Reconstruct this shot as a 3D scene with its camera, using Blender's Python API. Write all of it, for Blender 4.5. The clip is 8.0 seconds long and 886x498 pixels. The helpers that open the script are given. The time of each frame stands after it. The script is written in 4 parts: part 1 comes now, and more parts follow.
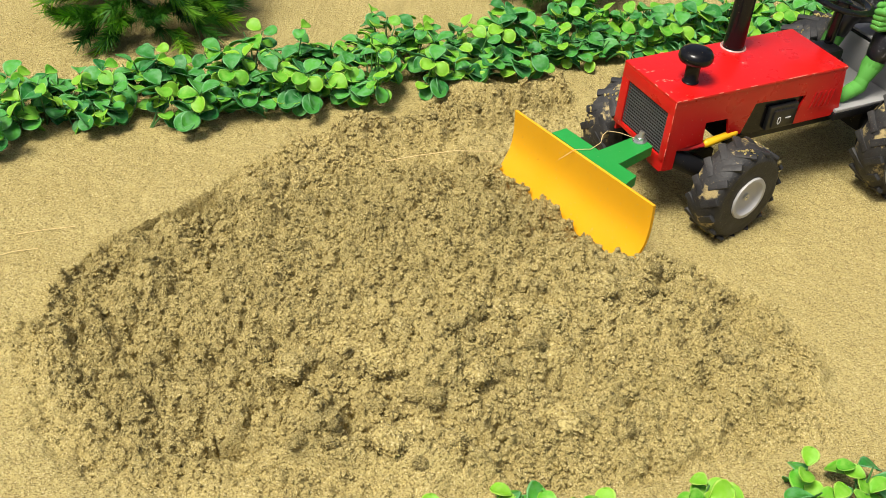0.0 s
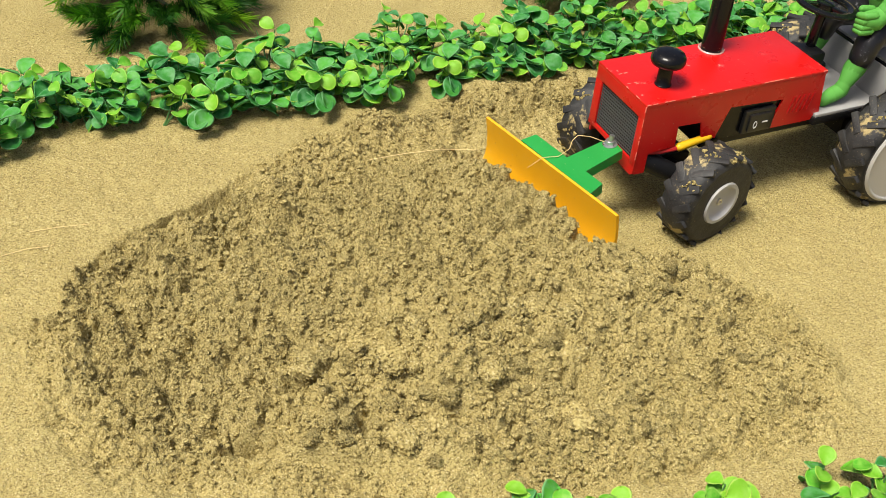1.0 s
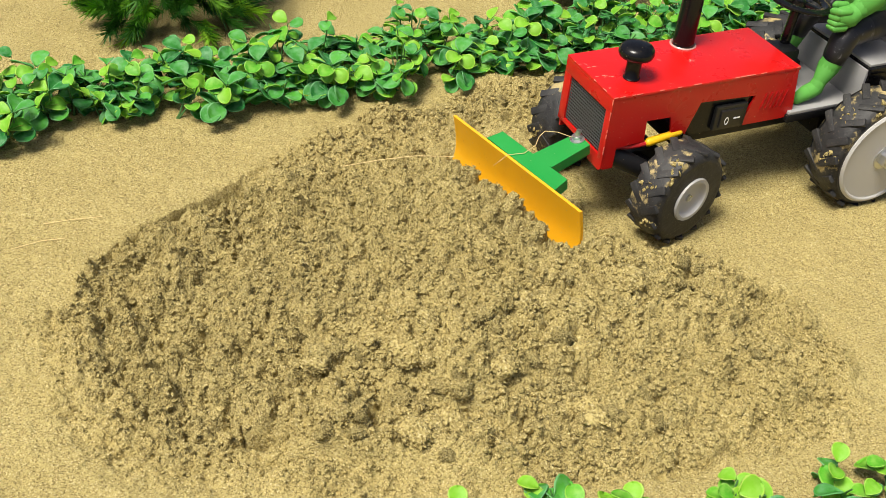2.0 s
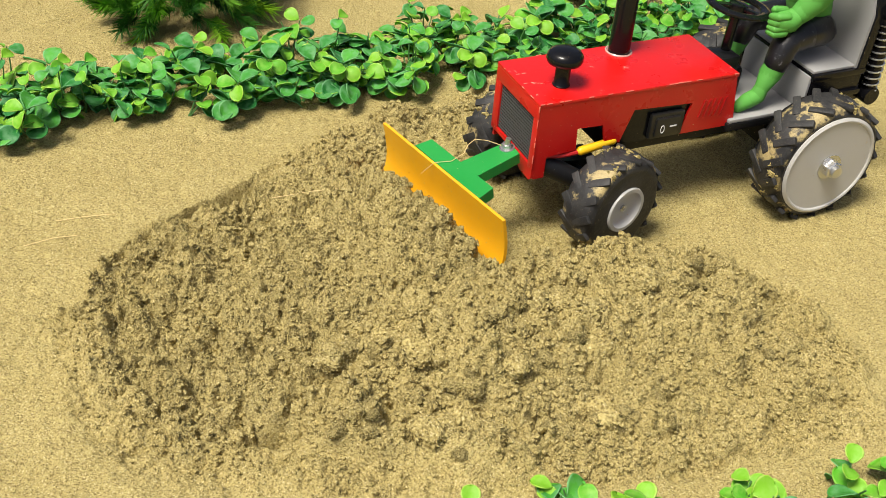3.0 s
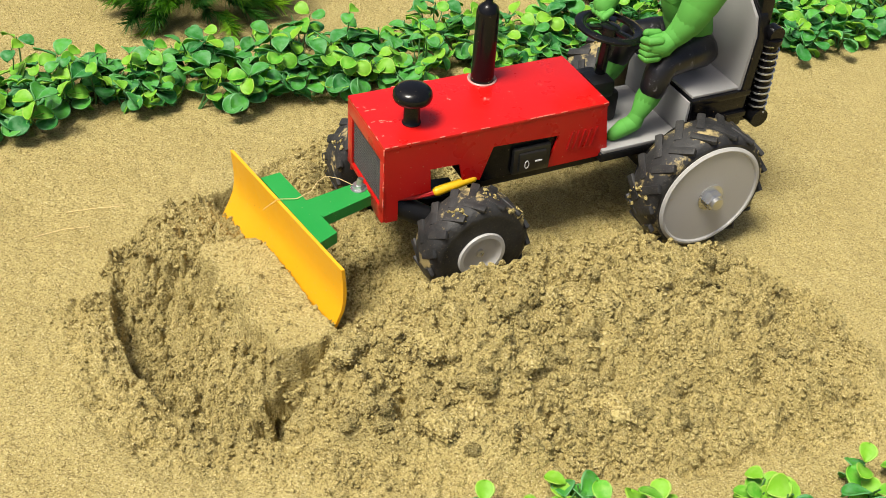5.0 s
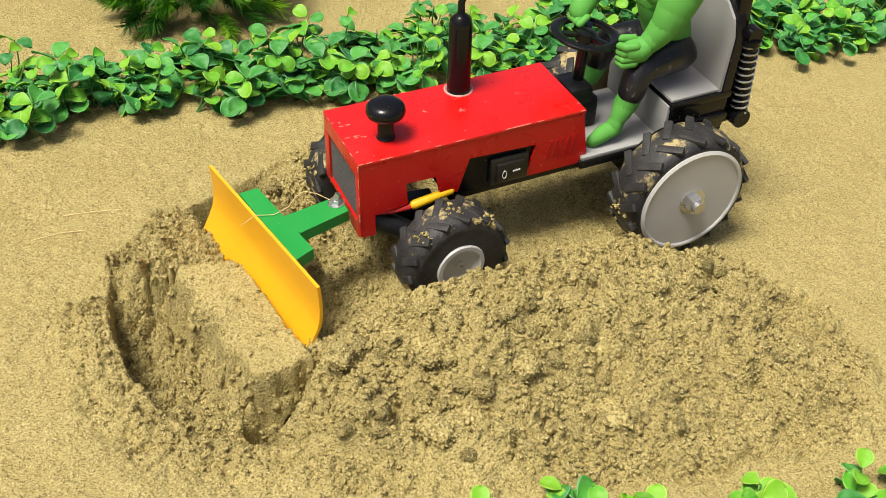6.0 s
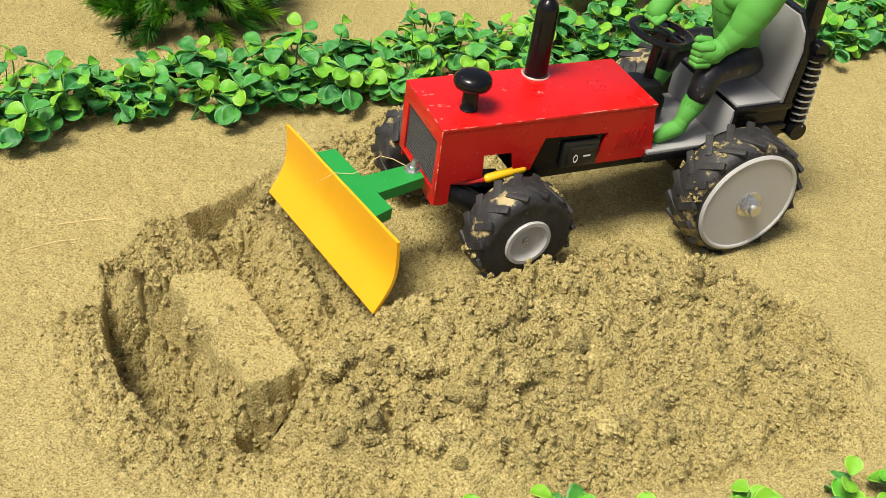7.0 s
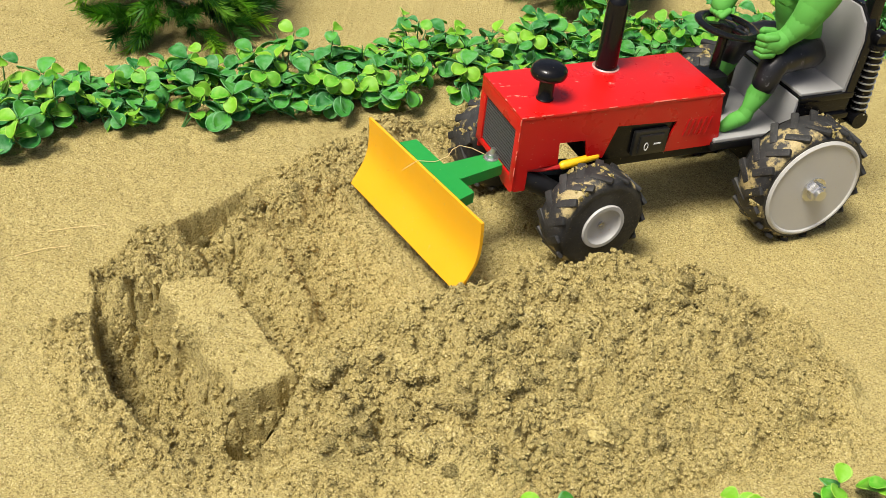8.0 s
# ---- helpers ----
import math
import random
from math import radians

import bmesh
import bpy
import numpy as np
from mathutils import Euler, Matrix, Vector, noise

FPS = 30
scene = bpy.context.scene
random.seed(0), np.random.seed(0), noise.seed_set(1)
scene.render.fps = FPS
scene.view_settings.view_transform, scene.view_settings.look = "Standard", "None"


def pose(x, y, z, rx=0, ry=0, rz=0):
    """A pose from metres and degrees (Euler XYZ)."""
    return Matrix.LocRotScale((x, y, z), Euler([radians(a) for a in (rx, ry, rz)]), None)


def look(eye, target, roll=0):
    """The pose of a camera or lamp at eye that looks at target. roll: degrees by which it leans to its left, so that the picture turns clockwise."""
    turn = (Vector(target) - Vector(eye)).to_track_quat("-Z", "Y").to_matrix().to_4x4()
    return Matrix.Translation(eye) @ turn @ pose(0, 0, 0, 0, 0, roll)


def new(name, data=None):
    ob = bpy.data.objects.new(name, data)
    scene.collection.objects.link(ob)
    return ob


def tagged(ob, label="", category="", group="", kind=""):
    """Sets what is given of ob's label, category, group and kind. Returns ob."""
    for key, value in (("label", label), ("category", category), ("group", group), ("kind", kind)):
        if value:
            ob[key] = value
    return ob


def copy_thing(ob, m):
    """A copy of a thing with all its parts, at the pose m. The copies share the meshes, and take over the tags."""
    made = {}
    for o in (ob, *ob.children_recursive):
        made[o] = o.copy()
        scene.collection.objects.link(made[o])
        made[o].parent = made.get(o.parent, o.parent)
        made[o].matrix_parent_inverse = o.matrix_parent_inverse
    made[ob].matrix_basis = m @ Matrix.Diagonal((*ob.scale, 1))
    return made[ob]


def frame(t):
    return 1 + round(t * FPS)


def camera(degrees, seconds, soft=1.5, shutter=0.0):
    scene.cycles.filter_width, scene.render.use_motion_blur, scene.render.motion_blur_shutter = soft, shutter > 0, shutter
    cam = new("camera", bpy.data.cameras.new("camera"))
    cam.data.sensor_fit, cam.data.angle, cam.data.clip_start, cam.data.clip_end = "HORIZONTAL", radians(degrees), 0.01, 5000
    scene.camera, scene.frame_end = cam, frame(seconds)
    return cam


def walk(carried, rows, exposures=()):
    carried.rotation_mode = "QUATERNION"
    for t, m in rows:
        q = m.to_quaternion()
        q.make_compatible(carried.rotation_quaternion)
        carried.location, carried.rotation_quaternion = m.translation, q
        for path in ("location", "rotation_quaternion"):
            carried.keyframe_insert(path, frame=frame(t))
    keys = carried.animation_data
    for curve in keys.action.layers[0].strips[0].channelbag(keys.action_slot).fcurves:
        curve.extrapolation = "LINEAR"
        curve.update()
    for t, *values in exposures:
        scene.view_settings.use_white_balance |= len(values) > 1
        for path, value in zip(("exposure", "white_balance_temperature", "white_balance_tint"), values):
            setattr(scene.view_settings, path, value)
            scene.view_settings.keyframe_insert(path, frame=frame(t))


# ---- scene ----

# camera -------------------------------------------------------------
cam = camera(45.0, 8.0, soft=0.8)
PATH = [
    (0.0, 0.0000, 0.0000, 0.4255, 51.07, -4.30, 3.46),
    (0.5, 0.0001, -0.0006, 0.4252, 51.14, -4.26, 3.66),
    (1.0, -0.0037, -0.0003, 0.4232, 51.09, -4.14, 3.84),
    (1.5, -0.0040, -0.0005, 0.4223, 50.93, -4.07, 4.15),
    (3.0, -0.0089, 0.0002, 0.4219, 50.65, -4.01, 4.84),
    (3.5, -0.0111, -0.0009, 0.4212, 50.60, -4.12, 4.92),
    (4.0, -0.0153, -0.0029, 0.4204, 50.57, -4.28, 4.96),
    (4.5, -0.0183, -0.0020, 0.4182, 50.56, -4.53, 4.98),
    (6.0, -0.0151, 0.0015, 0.4198, 50.59, -4.55, 5.19),
    (6.5, -0.0142, 0.0010, 0.4235, 50.57, -4.58, 5.23),
    (7.0, -0.0118, 0.0015, 0.4249, 50.72, -4.55, 5.10),
    (7.5, -0.0108, 0.0019, 0.4243, 50.95, -4.74, 4.97),
    (8.0, -0.0108, 0.0017, 0.4259, 51.06, -4.83, 4.81),
]
walk(cam, [(t, pose(x, y, z, a, b, c)) for t, x, y, z, a, b, c in PATH])

# light: soft daylight from high up ------------------------------------
SUN_HIGH, SUN_ROUND = 66.0, 229.0
world = bpy.data.worlds.new("sky")
scene.world = world
world.use_nodes = True
wn = world.node_tree
sky = wn.nodes.new("ShaderNodeTexSky")
sky.sky_type, sky.sun_disc = "NISHITA", False
sky.sun_elevation, sky.sun_rotation = radians(SUN_HIGH), radians(SUN_ROUND)
sky.dust_density, sky.air_density, sky.ozone_density = 6.0, 0.8, 0.4
wn.nodes["Background"].inputs["Strength"].default_value = 0.108
wn.links.new(sky.outputs["Color"], wn.nodes["Background"].inputs["Color"])
sun = new("sun", bpy.data.lights.new("sun", "SUN"))
sun.data.energy, sun.data.angle, sun.data.color = 5.0, radians(20), (1.0, 0.96, 0.84)
sun.matrix_world = look((math.sin(radians(SUN_ROUND)) * 2 * math.cos(radians(SUN_HIGH)), math.cos(radians(SUN_ROUND)) * 2 * math.cos(radians(SUN_HIGH)), 2 * math.sin(radians(SUN_HIGH))), (0, 0, 0))
scene.view_settings.exposure = 0.0

# the tractor's drive: t x y z yaw pitch roll, and the push frame's angle
DRIVE = [
    (0.0, 0.1210, 0.6006, -0.0016, 209.80, -0.18, 0.59, 1.9),
    (0.5, 0.1065, 0.5955, -0.0022, 209.37, 0.03, -0.22, 4.0),
    (1.0, 0.0932, 0.5933, -0.0022, 208.38, 0.23, -0.50, 6.8),
    (1.5, 0.0816, 0.5905, -0.0006, 208.34, -0.58, 0.06, 9.9),
    (2.3, 0.0490, 0.5750, 0.0010, 208.25, -0.80, 1.00, 9.6),
    (3.0, 0.0124, 0.5576, 0.0018, 208.18, -0.84, 2.03, 8.6),
    (3.5, -0.0126, 0.5433, 0.0025, 208.08, -0.82, 0.78, 7.0),
    (4.0, -0.0355, 0.5288, 0.0053, 208.25, -2.24, -0.06, 5.9),
    (4.5, -0.0587, 0.5131, 0.0038, 209.24, -0.45, -0.02, 3.1),
    (5.1, -0.0800, 0.5000, -0.0040, 209.40, 1.80, -0.10, 1.5),
    (5.7, -0.0880, 0.4968, -0.0090, 209.52, 3.80, -0.20, 0.2),
    (6.0, -0.0857, 0.4984, -0.0085, 209.51, 3.62, -0.21, 0.2),
    (6.5, -0.0656, 0.5145, -0.0009, 208.01, 0.49, 0.62, 2.0),
    (7.0, -0.0469, 0.5225, 0.0074, 207.87, -2.47, 0.07, 0.5),
    (7.5, -0.0208, 0.5443, 0.0043, 206.13, -1.55, 0.58, 0.3),
    (8.0, 0.0055, 0.5573, 0.0037, 206.32, -1.06, 1.78, 0.2),
]

# materials ------------------------------------------------------------
def material(name, colour, rough=0.5, metal=0.0, spec=0.5):
    m = bpy.data.materials.new(name)
    m.use_nodes = True
    b = m.node_tree.nodes["Principled BSDF"]
    b.inputs["Base Color"].default_value = (*colour, 1)
    b.inputs["Roughness"].default_value, b.inputs["Metallic"].default_value = rough, metal
    b.inputs["Specular IOR Level"].default_value = spec
    return m, m.node_tree, b


def node(tree, kind, **values):
    n = tree.nodes.new(kind)
    for k, v in values.items():
        n.inputs[k.replace("_", " ")].default_value = v
    return n


def ramp(tree, fac, *stops):
    n = tree.nodes.new("ShaderNodeValToRGB")
    while len(n.color_ramp.elements) < len(stops):
        n.color_ramp.elements.new(0.5)
    for e, (p, col) in zip(n.color_ramp.elements, stops):
        e.position, e.color = p, (*col, 1)
    tree.links.new(fac, n.inputs["Fac"])
    return n.outputs["Color"]


def mixed(tree, kind, fac, a, b):
    n = tree.nodes.new("ShaderNodeMix")
    n.data_type, n.blend_type = "RGBA", kind
    for sock, v in ((n.inputs[0], fac), (n.inputs[6], a), (n.inputs[7], b)):
        if isinstance(v, (int, float)):
            sock.default_value = v
        elif isinstance(v, tuple):
            sock.default_value = (*v, 1)
        else:
            tree.links.new(v, sock)
    return n.outputs[2]


def noise_fac(tree, scale, detail=3.0, rough=0.6, coord="Object"):
    c = tree.nodes.new("ShaderNodeTexCoord")
    n = node(tree, "ShaderNodeTexNoise", Scale=scale, Detail=detail, Roughness=rough)
    tree.links.new(c.outputs[coord], n.inputs["Vector"])
    return n.outputs["Fac"]


def bump(tree, b, fac, strength, distance):
    n = node(tree, "ShaderNodeBump", Strength=strength, Distance=distance)
    tree.links.new(fac, n.inputs["Height"])
    old = b.inputs["Normal"].links
    if old:
        tree.links.new(old[0].from_socket, n.inputs["Normal"])
    tree.links.new(n.outputs["Normal"], b.inputs["Normal"])


def sand_material(name, pale, mid, deep):
    m, t, b = material(name, mid, 0.95, 0, 0.2)
    grain = noise_fac(t, 820, 2.5, 0.75)
    fine = noise_fac(t, 420, 3.0, 0.7)
    patch = noise_fac(t, 28, 4.0, 0.6)
    col = ramp(t, patch, (0.3, mid), (0.7, pale))
    col = mixed(t, "MIX", ramp(t, grain, (0.38, (0, 0, 0)), (0.52, (1, 1, 1))), deep, col)
    col = mixed(t, "MULTIPLY", 0.55, col, ramp(t, fine, (0.3, (0.62, 0.58, 0.52)), (0.6, (1, 1, 1))))
    light = ramp(t, noise_fac(t, 1050, 1.5, 0.6), (0.58, (0, 0, 0)), (0.68, (1, 1, 1)))
    col = mixed(t, "MIX", light, col, (0.59, 0.50, 0.255))
    t.links.new(col, b.inputs["Base Color"])
    bump(t, b, fine, 1.0, 0.0016)
    bump(t, b, grain, 1.0, 0.0011)
    return m


SAND = sand_material("sand", (0.495, 0.410, 0.168), (0.430, 0.350, 0.135), (0.225, 0.172, 0.062))


def paint(name, colour, rough, dust=0.0, wear=(0.0, 0.0, 0.0), worn=0.0):
    m, t, b = material(name, colour, rough)
    big = noise_fac(t, 30, 4)
    col = mixed(t, "MULTIPLY", 0.35, colour, ramp(t, big, (0.3, (0.78, 0.78, 0.78)), (0.7, (1, 1, 1))))
    if worn:
        col = mixed(t, "MIX", ramp(t, noise_fac(t, 160, 5, 0.7), (0.70 - worn * 0.1, (0, 0, 0)), (0.74, (1, 1, 1))), col, wear)
    if dust:
        specks = ramp(t, noise_fac(t, 520, 3, 0.7), (0.70 - dust * 0.14, (0, 0, 0)), (0.75 - dust * 0.1, (1, 1, 1)))
        col = mixed(t, "MIX", specks, col, (0.50, 0.38, 0.2))
    t.links.new(col, b.inputs["Base Color"])
    t.links.new(ramp(t, noise_fac(t, 60, 3), (0.3, (rough * 0.8,) * 3), (0.7, (min(1, rough * 1.3),) * 3)), b.inputs["Roughness"])
    bump(t, b, noise_fac(t, 240, 3), 0.12, 0.0006)
    return m


RED = paint("red_paint", (0.56, 0.008, 0.007), 0.3, 0.06, (0.75, 0.30, 0.25), 0.35)
YELLOW = paint("yellow_paint", (0.80, 0.40, 0.010), 0.42, 0.3, (0.55, 0.22, 0.02), 0.3)
GREEN = paint("green_paint", (0.012, 0.26, 0.040), 0.45, 0.05)
BLACK = paint("black_paint", (0.005, 0.005, 0.006), 0.2, 0.05)
SATIN = paint("black_satin", (0.007, 0.007, 0.008), 0.42, 0.1)
GREY = paint("grey_card", (0.31, 0.306, 0.302), 0.7, 0.05)
for glossy in (BLACK, SATIN):
    glossy.node_tree.nodes["Principled BSDF"].inputs["Specular IOR Level"].default_value = 0.3
RIM = paint("white_plastic", (0.50, 0.49, 0.47), 0.45, 0.15, (0.5, 0.42, 0.28), 0.5)
STEEL = paint("steel", (0.62, 0.62, 0.62), 0.28)
STEEL.node_tree.nodes["Principled BSDF"].inputs["Metallic"].default_value = 0.9
WIRE = paint("yellow_sleeve", (0.85, 0.50, 0.01), 0.35)
REDWIRE = paint("red_sleeve", (0.5, 0.02, 0.02), 0.4)
SKIN = paint("green_toy_plastic", (0.085, 0.32, 0.045), 0.68)
PANTS = paint("scuffed_black_plastic", (0.008, 0.008, 0.010), 0.35, 0.0, (0.16, 0.15, 0.17), 0.95)
STRAW = paint("straw", (0.72, 0.55, 0.26), 0.7)
MARK = paint("white_mark", (0.8, 0.8, 0.8), 0.5)


def tyre_material(radius):
    """Black rubber with grey scuffs; damp sand sticks to the tread, past that radius from the axle."""
    m, t, b = material("rubber", (0.022, 0.022, 0.023), 0.6)
    col = ramp(t, noise_fac(t, 70, 4), (0.3, (0.010, 0.010, 0.011)), (0.75, (0.036, 0.035, 0.034)))
    dots = ramp(t, noise_fac(t, 900, 3, 0.7), (0.62, (0, 0, 0)), (0.70, (1, 1, 1)))
    col = mixed(t, "MIX", dots, col, (0.11, 0.09, 0.06))
    place = t.nodes.new("ShaderNodeTexCoord")
    flat = t.nodes.new("ShaderNodeVectorMath")
    flat.operation = "MULTIPLY"
    flat.inputs[1].default_value = (1, 0, 1)
    t.links.new(place.outputs["Object"], flat.inputs[0])
    size = t.nodes.new("ShaderNodeVectorMath")
    size.operation = "LENGTH"
    t.links.new(flat.outputs[0], size.inputs[0])
    tread = node(t, "ShaderNodeMapRange")
    tread.inputs["From Min"].default_value, tread.inputs["From Max"].default_value = radius, radius + 0.0012
    t.links.new(size.outputs["Value"], tread.inputs["Value"])
    smear = ramp(t, noise_fac(t, 62, 5, 0.65), (0.535, (0, 0, 0)), (0.61, (0.8, 0.8, 0.8)))
    cover = mixed(t, "MULTIPLY", 1.0, smear, tread.outputs["Result"])
    col = mixed(t, "MIX", cover, col, mixed(t, "MIX", noise_fac(t, 1300, 2), (0.26, 0.19, 0.075), (0.66, 0.53, 0.24)))
    t.links.new(col, b.inputs["Base Color"])
    bump(t, b, noise_fac(t, 420, 3), 0.4, 0.001)
    return m


def leaf_material(name, low, high, edge):
    m, t, b = material(name, low, 0.5, 0, 0.35)
    info = t.nodes.new("ShaderNodeObjectInfo")
    col = ramp(t, info.outputs["Random"], (0.0, low), (0.45, tuple((a + c) / 2 for a, c in zip(low, high))), (1.0, high))
    # pale patches in the colour stand in for gloss highlights
    sheen_spots = ramp(t, noise_fac(t, 160, 3), (0.45, (0, 0, 0)), (0.70, (1, 1, 1)))
    col = mixed(t, "MIX", mixed(t, "MULTIPLY", 1.0, sheen_spots, (0.5, 0.5, 0.5)), col, edge)
    t.links.new(col, b.inputs["Base Color"])
    b.inputs["Subsurface Weight"].default_value = 0.0
    bump(t, b, noise_fac(t, 350, 2), 0.2, 0.0006)
    tr = t.nodes.new("ShaderNodeBsdfTranslucent")
    t.links.new(col, tr.inputs["Color"])
    mx = t.nodes.new("ShaderNodeMixShader")
    mx.inputs[0].default_value = 0.3
    t.links.new(b.outputs[0], mx.inputs[1])
    t.links.new(tr.outputs[0], mx.inputs[2])
    t.links.new(mx.outputs[0], t.nodes["Material Output"].inputs["Surface"])
    return m


LEAF = leaf_material("leaf_green", (0.020, 0.200, 0.038), (0.100, 0.420, 0.045), (0.20, 0.46, 0.22))
LEAF_YOUNG = leaf_material("leaf_young", (0.10, 0.42, 0.025), (0.25, 0.55, 0.03), (0.32, 0.58, 0.10))
LEAF_RIM = leaf_material("leaf_rim", (0.045, 0.26, 0.07), (0.15, 0.44, 0.12), (0.30, 0.54, 0.32))
YOUNG_RIM = leaf_material("leaf_rim_young", (0.20, 0.50, 0.05), (0.40, 0.62, 0.07), (0.44, 0.64, 0.2))
NEEDLE = leaf_material("needle_green", (0.012, 0.085, 0.008), (0.06, 0.22, 0.012), (0.08, 0.24, 0.02))
NEEDLE_TIP = leaf_material("needle_tip", (0.10, 0.34, 0.010), (0.26, 0.50, 0.02), (0.28, 0.5, 0.05))
STEM = paint("stem", (0.055, 0.16, 0.035), 0.6)
TWIG = paint("dark_twig", (0.035, 0.05, 0.02), 0.7)


from mathutils import geometry


# building blocks --------------------------------------------------------
def part(name, bm, mat, parent=None, label="", smooth=35.0):
    me = bpy.data.meshes.new(name)
    bmesh.ops.recalc_face_normals(bm, faces=bm.faces[:])
    bm.to_mesh(me)
    bm.free()
    for mm in (mat if isinstance(mat, (list, tuple)) else [mat]):
        me.materials.append(mm)
    if smooth:
        me.shade_smooth()
        me.set_sharp_from_angle(angle=radians(smooth))
    ob = new(name, me)
    ob.parent = parent
    if label:
        tagged(ob, label)
    return ob


def thing(name, label, category, group="", kind=""):
    return tagged(new(name), label, category, group, kind)


def add_box(bm, lo, hi, bevel=0.0, m=None):
    lo, hi = Vector(lo), Vector(hi)
    r = bmesh.ops.create_cube(bm, size=1, matrix=(m or Matrix()) @ Matrix.Translation((lo + hi) / 2) @ Matrix.Diagonal((*(hi - lo), 1)))
    if bevel:
        es = list({e for v in r["verts"] for e in v.link_edges})
        bmesh.ops.bevel(bm, geom=es, offset=bevel, segments=2, affect="EDGES", profile=0.6)


def add_prism(bm, pts, axis, a, b):
    """A polygon in the plane across axis, drawn out from a to b."""
    def at(p, k):
        q = [p[0], p[1]]
        q.insert(axis, k)
        return Vector(q)
    lo, hi = [bm.verts.new(at(p, a)) for p in pts], [bm.verts.new(at(p, b)) for p in pts]
    n = len(pts)
    for i in range(n):
        bm.faces.new((lo[i], lo[(i + 1) % n], hi[(i + 1) % n], hi[i]))
    for i, j, k in geometry.tessellate_polygon([[Vector((*p, 0)) for p in pts]]):
        bm.faces.new((lo[i], lo[j], lo[k]))
        bm.faces.new((hi[i], hi[k], hi[j]))


def add_lathe(bm, prof, m, seg=40, wobble=None):
    """A profile of (along, radius) turned round the x axis of m; radius 0 closes an end."""
    rings = []
    for x, r in prof:
        if r <= 0:
            rings.append([bm.verts.new(m @ Vector((x, 0, 0)))])
        else:
            rings.append([bm.verts.new(m @ Vector((x, r * math.cos(2 * math.pi * k / seg), r * math.sin(2 * math.pi * k / seg)))) for k in range(seg)])
    for a, b in zip(rings, rings[1:]):
        for k in range(seg):
            va = [a[k % len(a)], a[(k + 1) % len(a)]] if len(a) > 1 else [a[0]]
            vb = [b[(k + 1) % len(b)], b[k % len(b)]] if len(b) > 1 else [b[0]]
            if len(va) + len(vb) > 2:
                bm.faces.new(va + vb)


def along(p, q):
    """A matrix at p whose x axis points to q."""
    d = Vector(q) - Vector(p)
    return Matrix.Translation(p) @ d.to_track_quat("X", "Z").to_matrix().to_4x4(), d.length


def add_rod(bm, p, q, r0, r1=None, seg=14, round_ends=False):
    m, n = along(p, q)
    r1 = r0 if r1 is None else r1
    if round_ends:
        prof = [(-r0, 0), (-0.87 * r0, 0.5 * r0), (-0.5 * r0, 0.87 * r0), (0, r0), (n, r1), (n + 0.5 * r1, 0.87 * r1), (n + 0.87 * r1, 0.5 * r1), (n + r1, 0)]
    else:
        prof = [(0, 0), (0, r0), (n, r1), (n, 0)]
    add_lathe(bm, prof, m, seg)


def add_tube(bm, pts, r, seg=8):
    for p, q in zip(pts, pts[1:]):
        add_rod(bm, p, q, r, r, seg, True)


AXLE = Matrix(((0, -1, 0, 0), (1, 0, 0, 0), (0, 0, 1, 0), (0, 0, 0, 1)))  # x of a profile runs along y


# the lie of the land ---------------------------------------------------
# The lane that the tractor cuts: s runs along its way, c across it towards the near side, both from a point on the ground.
LANE = radians(208.2)
CL, SL = math.cos(LANE), math.sin(LANE)


def to_lane(x, y):
    dy = y - 0.55
    return x * CL + dy * SL, -x * SL + dy * CL


def from_lane(s, c):
    return s * CL - c * SL, 0.55 + s * SL + c * CL


def smooth(a, b, v):
    k = np.clip((v - a) / (b - a), 0, 1)
    return k * k * (3 - 2 * k)


def lattice(ix, iy, seed):
    h = (ix.astype(np.int64) * 374761393 + iy.astype(np.int64) * 668265263 + seed * 1442695041) & 0xFFFFFFFF
    h = ((h ^ (h >> 13)) * 1274126177) & 0xFFFFFFFF
    h = ((h ^ (h >> 16)) * 2246822519) & 0xFFFFFFFF
    return ((h ^ (h >> 15)) & 0xFFFFFF) / float(0xFFFFFF)


def value_noise(x, y, size, seed):
    u, v = x / size, y / size
    ix, iy = np.floor(u), np.floor(v)
    fu, fv = u - ix, v - iy
    fu, fv = fu * fu * (3 - 2 * fu), fv * fv * (3 - 2 * fv)
    a, b = lattice(ix, iy, seed), lattice(ix + 1, iy, seed)
    c, d = lattice(ix, iy + 1, seed), lattice(ix + 1, iy + 1, seed)
    return (a * (1 - fu) + b * fu) * (1 - fv) + (c * (1 - fu) + d * fu) * fv - 0.5


def crumbs(x, y, size, seed):
    """Rounded lumps of about that size, side by side and over one another: 0 in the gaps, 1 on the largest tops."""
    u, v = x / size, y / size
    ix, iy = np.floor(u), np.floor(v)
    top = np.zeros_like(u)
    for dx in (-1, 0, 1):
        for dy in (-1, 0, 1):
            jx, jy = ix + dx, iy + dy
            px, py = jx + lattice(jx, jy, seed), jy + lattice(jx, jy, seed + 1)
            r = 0.40 + 0.55 * lattice(jx, jy, seed + 2)
            d2 = ((u - px) ** 2 + (v - py) ** 2) / (r * r)
            top = np.maximum(top, np.clip(1 - d2, 0, 1) ** 0.72 * r * (0.3 + lattice(jx, jy, seed + 3)))
    return top


